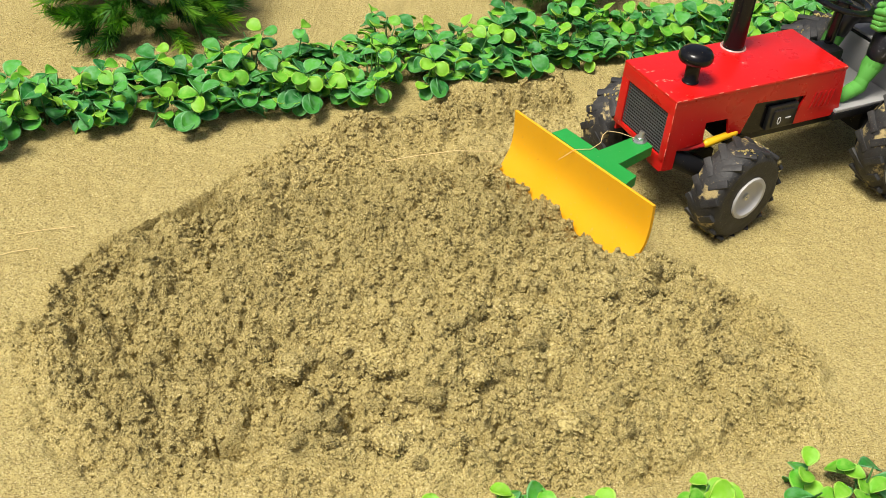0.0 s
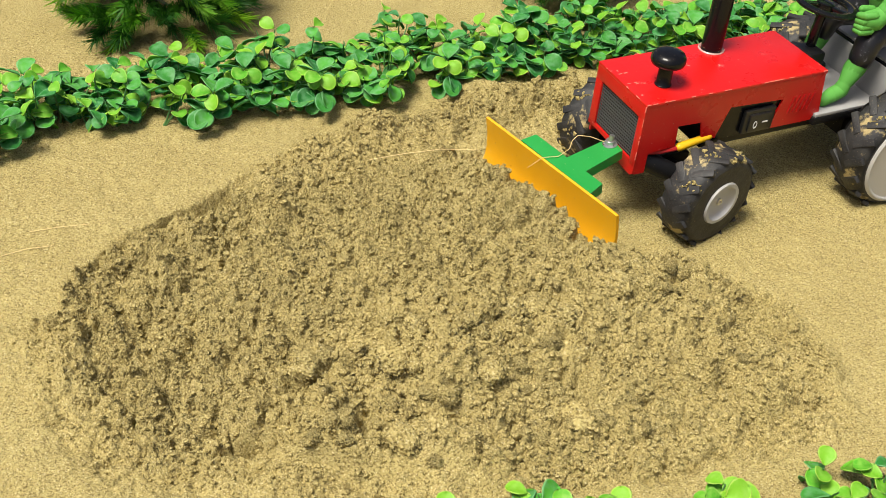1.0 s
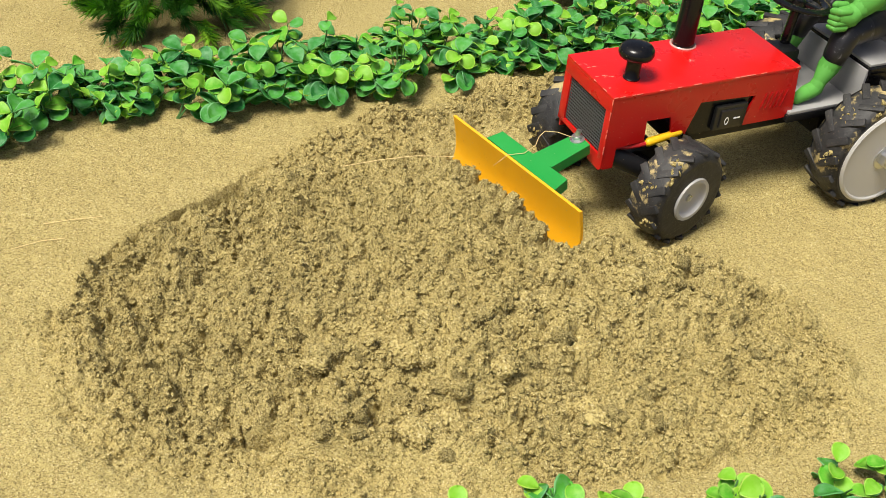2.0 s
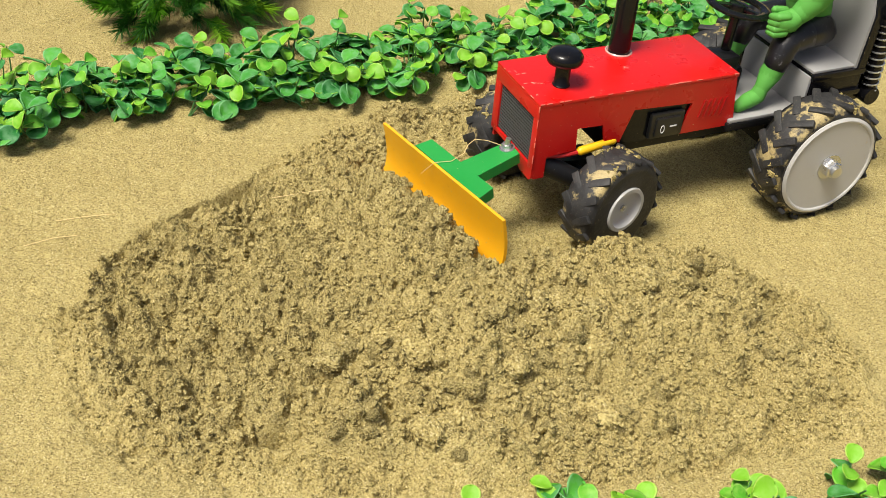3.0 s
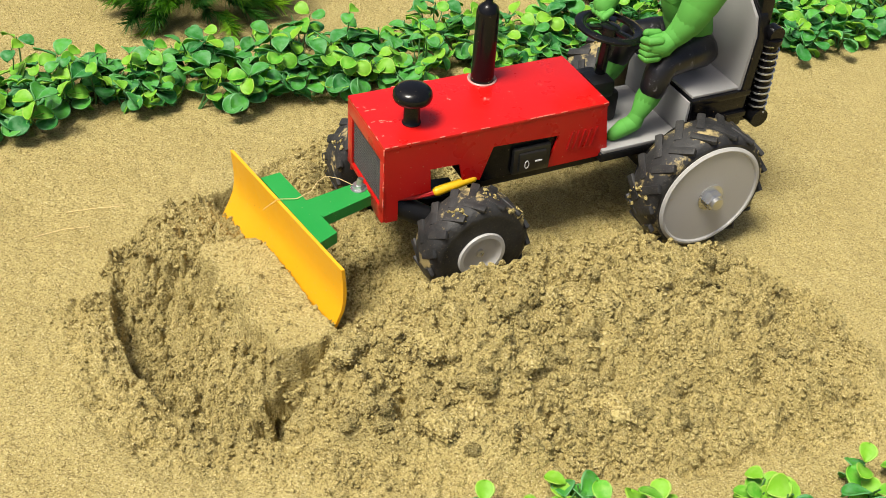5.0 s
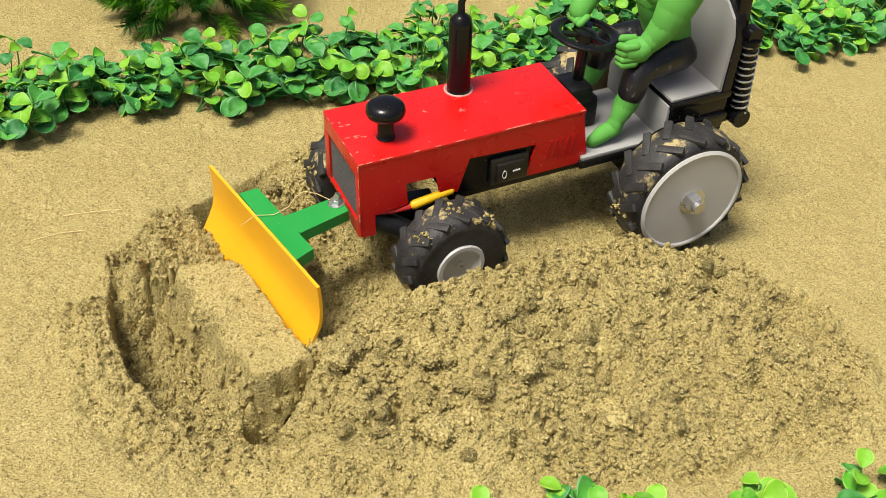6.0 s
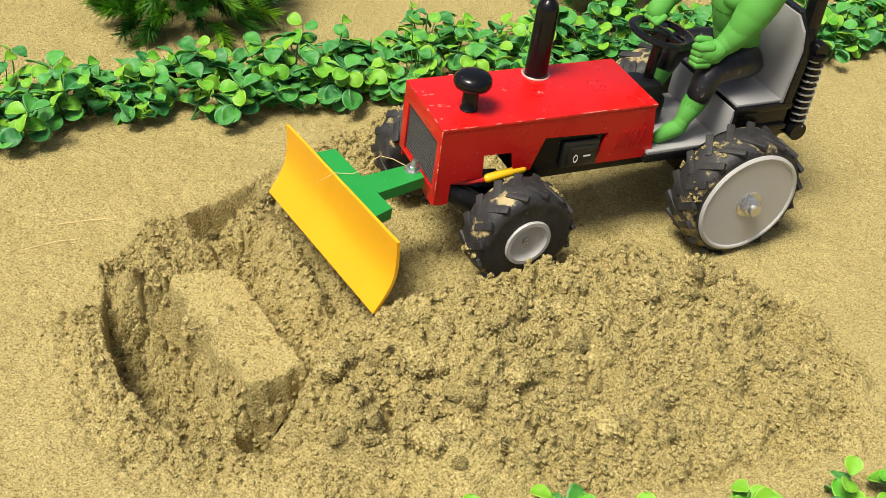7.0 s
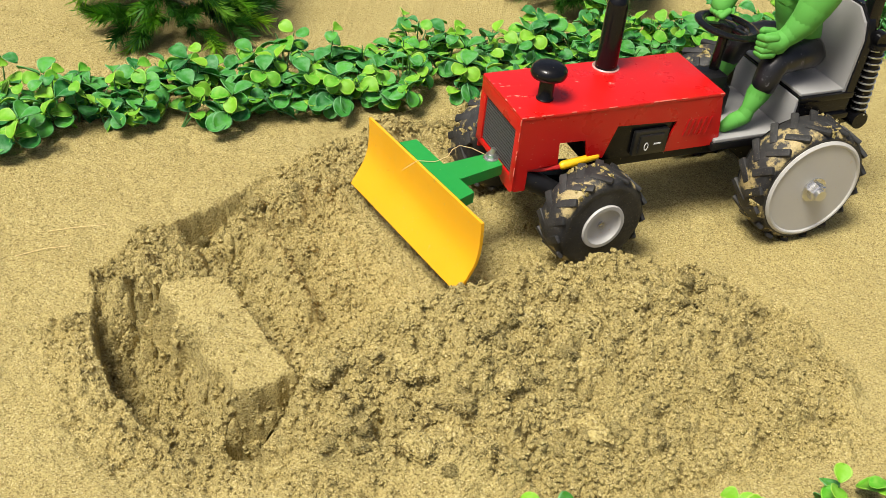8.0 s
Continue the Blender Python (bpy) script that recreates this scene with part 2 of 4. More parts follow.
def cracks(x, y, size, seed):
    """1 along the seams between lumps of about that size, 0 inside them."""
    u, v = x / size, y / size
    ix, iy = np.floor(u), np.floor(v)
    one, two = np.full_like(u, 9.0), np.full_like(u, 9.0)
    for dx in (-1, 0, 1):
        for dy in (-1, 0, 1):
            jx, jy = ix + dx, iy + dy
            d = np.hypot(u - jx - lattice(jx, jy, seed), v - jy - lattice(jx, jy, seed + 1))
            two = np.minimum(two, np.maximum(one, d))
            one = np.minimum(one, d)
    return np.exp(-((two - one) / 0.13) ** 2)


def rough_sand(x, y, k):
    """The relief of heaped damp sand where k is 1, of raked flat sand where k is 0."""
    sl, cl = to_lane(x, y)
    s_, c_ = (0.88 * x - 0.47 * y), (0.47 * x + 0.88 * y)
    wx, wy = x + 0.002 * value_noise(x, y, 0.006, 51), y + 0.002 * value_noise(x, y, 0.006, 52)
    z = 0.0120 * value_noise(x, y, 0.062, 8) + 0.0080 * value_noise(x, y, 0.030, 1) + 0.0050 * value_noise(x, y, 0.014, 2)
    lumpy = 0.35 + 0.65 * smooth(-0.2, 0.2, value_noise(x, y, 0.04, 7))
    vx, vy = x + 0.005 * value_noise(x, y, 0.013, 53), y + 0.005 * value_noise(x, y, 0.013, 54)
    z += (0.0170 * (crumbs(vx, vy, 0.0210, 11) - 0.40) + 0.0105 * (crumbs(vx, vy, 0.0108, 15) - 0.38)) * lumpy
    z += 0.0058 * (crumbs(wx, wy, 0.0058, 21) - 0.36) + 0.0030 * (crumbs(wx, wy, 0.0031, 31) - 0.4)
    z -= 0.0062 * cracks(vx, vy, 0.0190, 95) * smooth(-0.08, 0.22, value_noise(x, y, 0.022, 96)) + 0.0042 * cracks(wx, wy, 0.0090, 97) * smooth(-0.05, 0.22, value_noise(x, y, 0.014, 98))
    z += 0.0018 * (crumbs(wx, wy, 0.0019, 36) - 0.4) + 0.005 * value_noise(s_ * 0.12, c_, 0.011, 37) * smooth(-0.05, 0.06, x - 0.02) * smooth(0.50, 0.42, y)
    flat = 0.0010 * value_noise(x, y, 0.05, 3) + 0.0006 * value_noise(x, y, 0.008, 4) + 0.0006 * crumbs(wx, wy, 0.0032, 41) * (lattice(np.floor(x / 0.004), np.floor(y / 0.004), 5) > 0.8)
    flat += 0.0016 * (crumbs(wx, wy, 0.011, 44) - 0.3) * smooth(0.14, 0.3, value_noise(x, y, 0.05, 45)) + 0.0009 * value_noise(s_, c_ * 0.3, 0.012, 46)
    flat += 0.0022 * value_noise(sl * 0.15, cl, 0.010, 47) * smooth(-0.14, -0.20, sl) * np.exp(-(np.minimum(np.abs(cl - 0.055), np.abs(cl + 0.05)) / 0.028) ** 2)
    flat += 0.0009 * value_noise(x, y, 0.0026, 6) + 0.0012 * value_noise(x, y, 0.006, 48)
    return flat * (1 - k) + z * k


HEAP_EDGE = [(-0.175, -0.152), (-0.06, -0.142), (0.05, -0.131), (0.080, -0.119), (0.137, -0.088), (0.183, -0.067), (0.206, -0.056), (0.227, -0.040), (0.236, -0.022), (0.242, 0.004), (0.245, 0.032), (0.241, 0.062), (0.233, 0.090), (0.218, 0.113),
             (0.188, 0.130), (0.156, 0.152), (0.070, 0.200), (0.006, 0.226), (-0.119, 0.238), (-0.160, 0.195), (-0.157, 0.128), (-0.125, 0.080), (-0.098, 0.062), (-0.095, -0.07), (-0.16, -0.085)]


def inside(s, c, poly):
    """The depth inside a polygon, in metres; negative outside."""
    best, odd = np.full_like(s, 9.0), np.zeros(s.shape, bool)
    for (x0, y0), (x1, y1) in zip(poly, poly[1:] + poly[:1]):
        ex, ey = x1 - x0, y1 - y0
        k = np.clip(((s - x0) * ex + (c - y0) * ey) / (ex * ex + ey * ey), 0, 1)
        best = np.minimum(best, np.hypot(s - x0 - k * ex, c - y0 - k * ey))
        cross = ((y0 > c) != (y1 > c)) & (s < (x1 - x0) * (c - y0) / (y1 - y0 + 1e-12) + x0)
        odd ^= cross
    return np.where(odd, best, -best)


def lane_part(s, c):
    """1 within the lane that the blade clears, 0 beside it."""
    w = 0.006 * value_noise(s, c, 0.03, 61) + 0.004 * value_noise(s, c, 0.012, 62)
    return smooth(-0.066, -0.042, c + w) * (1 - smooth(0.064, 0.086, c + w)) * (1 - smooth(0.175, 0.20, s + 0.2 * c))


def lumps_on(x, y):
    z = 0
    for px, py, r, h in ((0.004, 0.716, 0.030, 0.012), (0.045, 0.722, 0.022, 0.006), (0.006, 0.352, 0.020, 0.013), (0.030, 0.350, 0.016, 0.012), (0.018, 0.385, 0.026, 0.010),
                         (-0.022, 0.352, 0.016, 0.007), (0.130, 0.505, 0.018, 0.007), (0.085, 0.520, 0.024, 0.009), (0.055, 0.510, 0.024, 0.008),
                         (0.030, 0.490, 0.020, 0.009), (-0.008, 0.462, 0.018, 0.008), (-0.040, 0.438, 0.020, 0.009), (0.100, 0.475, 0.026, 0.006), (0.060, 0.375, 0.024, 0.006)):
        d2 = ((x - px) ** 2 + (y - py) ** 2) / (r * r)
        z = z + h * np.exp(-d2 * 1.6)
    # burrow-like holes between the clods
    for px, py, r, h in ((0.150, 0.495, 0.006, 0.013), (0.154, 0.486, 0.006, 0.012), (0.190, 0.505, 0.007, 0.008), (0.079, 0.392, 0.010, 0.007), (0.058, 0.404, 0.008, 0.006), (-0.196, 0.492, 0.010, 0.013),
                         (-0.166, 0.529, 0.009, 0.012), (-0.150, 0.548, 0.007, 0.010), (0.010, 0.372, 0.008, 0.010), (0.022, 0.366, 0.007, 0.009), (0.060, 0.455, 0.007, 0.008)):
        z = z - h * np.exp(-(((x - px) ** 2 + (y - py) ** 2) / (r * r)) ** 1.5)
    return z


def heaped(x, y):
    """Mean height of the sand that stays, and how rough it is."""
    s, c = to_lane(x, y)
    wob = 0.012 * value_noise(x, y, 0.035, 71) + 0.006 * value_noise(x, y, 0.014, 72)
    d = inside(s, c, HEAP_EDGE)
    dw = d + wob * smooth(0.20, 0.12, s)
    far = smooth(-0.02, -0.08, c)
    level = (0.033 * (1 - far) + 0.012 * far) * (1 - 0.5 * smooth(-0.05, -0.14, s))
    level = level * (1 - 0.62 * smooth(0.105, 0.185, c)) * (1 - 0.45 * smooth(0.07, 0.15, s))
    track = smooth(0.06, 0.0, s) * smooth(-0.045, -0.06, c)
    level = level * (1 - track) + track * (0.003 + 0.013 * np.exp(-((c + 0.126) / 0.017) ** 2))
    start = 0.135 + 0.010 * smooth(0.10, 0.12, c)
    pit = smooth(start, start + 0.045, s)
    level = level * (1 - pit) + pit * (-0.009 * far - 0.042 * (1 - far) * (1 - 0.6 * smooth(0.098, 0.128, c)))
    level = level - (0.010 + 0.008 * far) * smooth(0.034, 0.008, d) * smooth(0.06, 0.12, s) * smooth(0.14, 0.10, c)
    rise = smooth(0.0, 0.042 + 0.03 * smooth(0.05, 0.12, c), dw) * (1 - smooth(0.09, 0.15, s)) + smooth(0.0, 0.006, d + 0.22 * wob) * smooth(0.09, 0.15, s)
    k = lane_part(s, c)
    floor = -0.007 * smooth(0.06, 0.14, s) - 0.022 * smooth(0.14, 0.2, s)
    z = rise * level * (1 - k) + floor * k * smooth(-0.006, 0.01, d)
    z = z + lumps_on(x, y) * (1 - k)
    # the ridge that the blade's edge leaves as it backs off
    across = smooth(-0.055, -0.035, c) * smooth(0.05, 0.025, c)
    z = z + across * (0.010 * np.exp(-((s - 0.126 + 0.1 * c) / 0.006) ** 2) - 0.006 * np.exp(-((s - 0.111 + 0.1 * c) / 0.007) ** 2) - 0.006 * np.exp(-((s - 0.144 + 0.1 * c) / 0.008) ** 2))
    rough = smooth(0.0, 0.02, dw + 0.006) * (1 - k * (0.75 - 0.5 * smooth(0.05, 0.10, s)))
    rough = rough * (1 - 0.7 * smooth(0.05, -0.01, s) * np.exp(-((c + 0.078) / 0.026) ** 2))
    rough = np.maximum(rough, 0.75 * smooth(0.045, 0.0, np.abs(d)) * smooth(0.05, 0.15, s) * (c > 0.0) * (d < 0))
    return z, np.clip(rough * (1 - 0.25 * smooth(0.10, 0.18, c) * smooth(0.04, -0.06, s)), 0, 1)


def land(x, y):
    z, k = heaped(x, y)
    ripple = 0.0012 * value_noise(x, y, 0.12, 81)
    near = smooth(1.6, 0.9, np.hypot(x, y))
    return z + (rough_sand(x, y, k) + ripple) * near


def sheet(name, xs, ys, height, mat, extra=None):
    gx, gy = np.meshgrid(xs, ys)
    co = np.stack([gx, gy, height(gx, gy)], -1).reshape(-1, 3)
    w, h = len(xs), len(ys)
    i = (np.arange(h - 1)[:, None] * w + np.arange(w - 1)[None, :]).ravel()
    quads = np.stack([i, i + 1, i + w + 1, i + w], -1)
    corner, first = quads.ravel(), np.arange(len(quads)) * 4
    if extra:
        first = np.concatenate([first, corner.size + np.arange(len(extra[1])) * 3])
        corner = np.concatenate([corner, (extra[1] + len(co)).ravel()])
        co = np.concatenate([co, extra[0]])
    return joined(name, co, corner, first, mat, len(quads))


def grit(x, y, z, size, rnd):
    """Angular little grains at those places, as vertices and triangles."""
    n = len(x)
    turn = rnd.uniform(0, 6.28, (n, 1)) + np.arange(4) * 1.571 + rnd.uniform(-0.4, 0.4, (n, 4))
    far = size[:, None] * rnd.uniform(0.7, 1.4, (n, 4))
    ring = np.stack([far * np.cos(turn), far * np.sin(turn), -size[:, None] * rnd.uniform(0.3, 0.9, (n, 4))], -1)
    tip = np.stack([size * rnd.uniform(-0.5, 0.5, n), size * rnd.uniform(-0.5, 0.5, n), size * rnd.uniform(0.3, 0.9, n)], -1)
    v = np.concatenate([ring, tip[:, None, :]], 1) + np.stack([x, y, z + size * 0.3], -1)[:, None, :]
    faces = np.array([(k, (k + 1) % 4, 4) for k in range(4)])
    return v.reshape(-1, 3), (faces[None] + (np.arange(n) * 5)[:, None, None]).reshape(-1, 3)


def ball_mesh():
    bm = bmesh.new()
    bmesh.ops.create_icosphere(bm, subdivisions=1, radius=1)
    found = np.array([v.co[:] for v in bm.verts]), np.array([[v.index for v in f.verts] for f in bm.faces])
    bm.free()
    return found


BALL, BALL_FACES = ball_mesh()


def solid_crumbs(x, y, z, size, rnd):
    """Rough little clods at those places, as vertices and triangles."""
    n = len(x)
    turn = rnd.uniform(0, 6.28, n)
    co, si = np.cos(turn)[:, None], np.sin(turn)[:, None]
    v = BALL[None] * (1 + 0.36 * rnd.uniform(-1, 1, (n, 12, 1))) * size[:, None, None] * rnd.uniform(0.7, 1.35, (n, 1, 3))
    v = np.stack([v[..., 0] * co - v[..., 1] * si, v[..., 0] * si + v[..., 1] * co, v[..., 2]], -1) + np.stack([x, y, z], -1)[:, None, :]
    return v.reshape(-1, 3), (BALL_FACES[None] + (np.arange(n) * 12)[:, None, None]).reshape(-1, 3)


def both(one, two):
    return np.concatenate([one[0], two[0]]), np.concatenate([one[1], two[1] + len(one[0])])


def crumb_grains(cx, cy, reach, rnd):
    """Grains heaped into crumbs round those centres: places, lift over the ground, and sizes."""
    count = (4 + 9 * (reach / 0.002) ** 1.5).astype(int)
    owner = np.repeat(np.arange(len(cx)), count)
    a, q = rnd.uniform(0, 6.28, len(owner)), np.sqrt(rnd.rand(len(owner)))
    size = 0.00038 + 0.00042 * rnd.rand(len(owner))
    r = reach[owner]
    squash = 0.65 + 0.5 * lattice(owner, owner * 0, 3)
    return cx[owner] + r * q * np.cos(a), cy[owner] + r * q * np.sin(a) * squash, 0.75 * r * np.sqrt(1.02 - q * q), size


def joined(name, co, corner, first, mat, smooth_faces=0):
    """A mesh from arrays; its faces past the first so many have hard edges."""
    me = bpy.data.meshes.new(name)
    me.vertices.add(len(co))
    me.vertices.foreach_set("co", co.ravel())
    me.loops.add(corner.size)
    me.loops.foreach_set("vertex_index", corner.ravel().astype(np.int32))
    me.polygons.add(len(first))
    me.polygons.foreach_set("loop_start", first.astype(np.int32))
    me.update(calc_edges=True)
    me.shade_smooth()
    if smooth_faces < len(first):
        me.attributes.new("sharp_face", "BOOLEAN", "FACE").data.foreach_set("value", np.arange(len(first)) >= smooth_faces)
    me.materials.append(mat)
    return me


def spread(lo, hi, step, far=60.0):
    mid = list(np.arange(lo, hi, step))
    out, d, a, b = [], step, [], []
    x = 0
    while x < far:
        d *= 1.35
        x += d
        a.append(lo - x)
        b.append(hi + x)
    return np.array(a[::-1] + mid + b)


ground = tagged(new("ground", sheet("ground", spread(-0.32, 0.34, 0.0010), spread(0.285, 0.76, 0.0010), land, SAND)), "pale yellow damp sand ground with a shallow pit and a churned heap", "sand ground", kind="structure")


# the tractor -------------------------------------------------------------
def mm(*v):
    return tuple(a / 1000 for a in v)


def mm2(pts):
    return [(a / 1000, b / 1000) for a, b in pts]


tractor = thing("toy_tractor", "red model tractor with orange push blade and sandy black tyres", "toy tractor")


def hood():
    bm = bmesh.new()
    side = mm2([(-1.5, 94.5), (-1.5, 44), (-9, 44), (-9, 58.5), (-29, 60), (-28, 75), (-46, 74.5), (-49, 61.5), (-60, 60), (-67, 81.5), (-110, 79.5), (-104, 58), (-146, 58), (-140, 94.5)])
    add_prism(bm, side, 1, 0.0266, 0.0282)
    add_prism(bm, side, 1, -0.0282, -0.0266)
    add_box(bm, mm(-141.5, -28.6, 93.2), mm(0.4, 28.6, 96), 0.0011)
    add_box(bm, mm(-1.6, -28.3, 84.5), mm(0.2, 28.3, 94), 0.0005)
    add_prism(bm, mm2([(-28.3, 50.6), (-28.3, 53), (28.3, 53), (28.3, 45), (26, 43), (14, 43), (9, 46), (-6, 50)]), 0, -0.0016, 0.0002)
    add_box(bm, mm(-1.6, -28.3, 50), mm(0.2, -21, 85), 0.0004)
    add_box(bm, mm(-1.6, 22.5, 50), mm(0.2, 28.3, 85), 0.0004)
    add_box(bm, mm(-142, -26.5, 58), mm(-140, 26.5, 94), 0.0004)
    ob = part("hood", bm, RED, tractor, "bright red painted sheet hood with painted edge highlights, scratched near the front", 40)
    return ob


red_hood = hood()


def edge_glints():
    """Bright edge highlights painted as pale bits on the hood's folds, and scratches."""
    rnd = random.Random(31)
    pale = paint("pale_glint_and_scratch", (0.80, 0.20, 0.15), 0.4)
    runs = [((0.2, 28.5, 95.8), (-141, 28.5, 95.8), 0.55), ((0.4, 28.4, 95), (0.3, 28.4, 50), 0.8), ((0.4, -28, 95.9), (0.4, 28, 95.9), 0.5), ((-2, -28.4, 95.9), (-140, -28.4, 95.9), 0.3)]
    for p, q, share in runs:
        p, q = Vector(mm(*p)), Vector(mm(*q))
        bm = bmesh.new()
        n = int((q - p).length / 0.004)
        for k in range(n):
            if rnd.random() < share * 0.6:
                a, c = p.lerp(q, (k + rnd.uniform(0, 0.4)) / n), p.lerp(q, (k + rnd.uniform(0.5, 1.1)) / n)
                add_rod(bm, a, c, rnd.uniform(0.00025, 0.0005), rnd.uniform(0.0002, 0.0004), 5)
        part("rubbed_edge", bm, pale, red_hood, "pale painted highlight along a fold")
    bm = bmesh.new()
    for k in range(9):
        u, v = rnd.uniform(-14, -3), rnd.choice((-9, 4, 16)) + rnd.uniform(-2, 2)
        add_box(bm, mm(u, v, 95.95), mm(u + rnd.uniform(0.8, 3), v + rnd.uniform(0.3, 0.9), 96.12))
    part("scratches", bm, pale, red_hood, "pale scratch marks")


edge_glints()


def grille():
    bm = bmesh.new()
    add_box(bm, mm(-4, -21, 50.5), mm(-3, 22.5, 84.5))
    back = part("grille", bm, SATIN, tractor, "black wire mesh grille", 0)
    bm = bmesh.new()
    for k in range(21):
        y = -21 + 43.5 * k / 20
        add_box(bm, mm(-2.1, y - 0.28, 50.5), mm(-1.4, y + 0.28, 84.5))
    for k in range(17):
        z = 50.5 + 34 * k / 16
        add_box(bm, mm(-1.5, -21, z - 0.28), mm(-0.9, 22.5, z + 0.28))
    tagged(part("wire_mesh", bm, paint("dark_wire", (0.075, 0.075, 0.075), 0.35), back), kind="stuff")


grille()


def slits():
    for k in range(5):
        bm = bmesh.new()
        u = -117.5 - 4.1 * k
        add_prism(bm, mm2([(u, 68), (u + 1.3, 68), (u - 1.2, 80), (u - 2.4, 80)]), 1, 0.0282, 0.0289)
        part("vent_slit", bm, paint("slit_red", (0.42, 0.006, 0.008), 0.4) if k == 0 else bpy.data.materials["slit_red"], red_hood)


slits()


def engine():
    bm = bmesh.new()
    add_prism(bm, mm2([(-59, 57), (-66, 80.5), (-111, 79.5), (-105, 57)]), 1, 0.0190, 0.0262)
    body = part("switch_panel", bm, BLACK, tractor, "gloss black side panel")
    bm = bmesh.new()
    add_box(bm, mm(-105, 26, 58.5), mm(-80.5, 29.5, 76), 0.0012)
    add_box(bm, mm(-101.5, 28.5, 60.5), mm(-83.5, 31.2, 73.5), 0.0014)
    switch = part("rocker_switch", bm, paint("switch_plastic", (0.012, 0.012, 0.012), 0.32), body, "black rocker switch")
    bm = bmesh.new()
    add_lathe(bm, [(-0.0002, 0.0018), (0.0002, 0.0018), (0.0002, 0.0024), (-0.0002, 0.0024), (-0.0002, 0.0018)], Matrix.Translation(mm(-88.5, 31.3, 66)) @ AXLE @ Matrix.Diagonal((1, 0.62, 1.2, 1)), 20)
    add_box(bm, mm(-98.5, 31.1, 66.8), mm(-93.8, 31.5, 67.7))
    mark = part("switch_mark", bm, MARK, body, "white circle and dash", 0)


engine()


def chassis():
    bm = bmesh.new()
    add_box(bm, mm(-255, -17, 44), mm(-60, 17, 57), 0.002)
    add_box(bm, mm(-215, -22, 32), mm(-180, 22, 60), 0.003)
    part("chassis", bm, SATIN, tractor, "black chassis beam")
    bm = bmesh.new()
    add_rod(bm, mm(-27, -40, 32.4), mm(-47, 40, 32.4), 0.006, seg=16)
    add_rod(bm, mm(-10, 20, 50), mm(-36, 33, 38), 0.007, 0.006, seg=14)
    add_prism(bm, mm2([(-57, 26), (-57, 39), (-34, 41), (-12, 50), (-6, 50), (-9, 42), (-38, 27)]), 1, -0.006, 0.012)
    part("front_axle", bm, SATIN, tractor)
    bm = bmesh.new()
    add_rod(bm, mm(-198, -45, 40.5), mm(-198, 45, 40.5), 0.007, seg=16)
    part("rear_axle", bm, SATIN, tractor)
    bm = bmesh.new()
    add_rod(bm, mm(-33, 28, 58.5), mm(-56, 27, 61), 0.0029, 0.0024, round_ends=True)
    w = part("wire_sleeve", bm, WIRE, tractor, "yellow wire sleeve")
    bm = bmesh.new()
    add_tube(bm, [mm(-10, 24, 57), mm(-20, 26, 56.5), mm(-32, 28, 58)], 0.0018)
    part("red_wire", bm, REDWIRE, tractor)


chassis()


def knob():
    bm = bmesh.new()
    up = Matrix.Translation(mm(-23.4, 9.7, 95.5)) @ Matrix.Rotation(radians(-90), 4, "Y")
    add_lathe(bm, [(0, 0), (0, .0052), (.0012, .0054), (.002, .0046), (.0158, .0046), (.0155, .0092), (.0160, .0104), (.0178, .0111), (.0204, .0108), (.0224, .0094), (.0236, .0068), (.0241, .0036), (.0243, 0)], up, 36)
    part("air_cleaner", bm, BLACK, tractor, "gloss black mushroom cap", 50)
    bm = bmesh.new()
    up = Matrix.Translation(mm(-81.3, -19.5, 95.5)) @ Matrix.Rotation(radians(-90), 4, "Y")
    add_lathe(bm, [(0, 0), (0, .0072), (.0, .0070), (.044, .0067), (.0475, .0060), (.0495, .0038), (.051, .0022), (.058, .0020), (.058, 0)], up, 36)
    pipe = part("exhaust_pipe", bm, BLACK, tractor, "gloss black exhaust stack", 50)
    bm = bmesh.new()
    add_tube(bm, [mm(-81.3, -19.5, 153), mm(-84, -19.5, 158), mm(-90, -19.5, 160)], 0.0019)
    part("exhaust_tip", bm, BLACK, pipe)
    bm = bmesh.new()
    up = Matrix.Translation(mm(-81.3, -19.5, 96)) @ Matrix.Rotation(radians(-90), 4, "Y")
    add_lathe(bm, [(0, .0071), (.0010, .0082), (.0004, .0088), (0, .0088)], up, 36)
    part("glue_ring", bm, paint("glue", (0.5, 0.32, 0.28), 0.3), pipe)


knob()


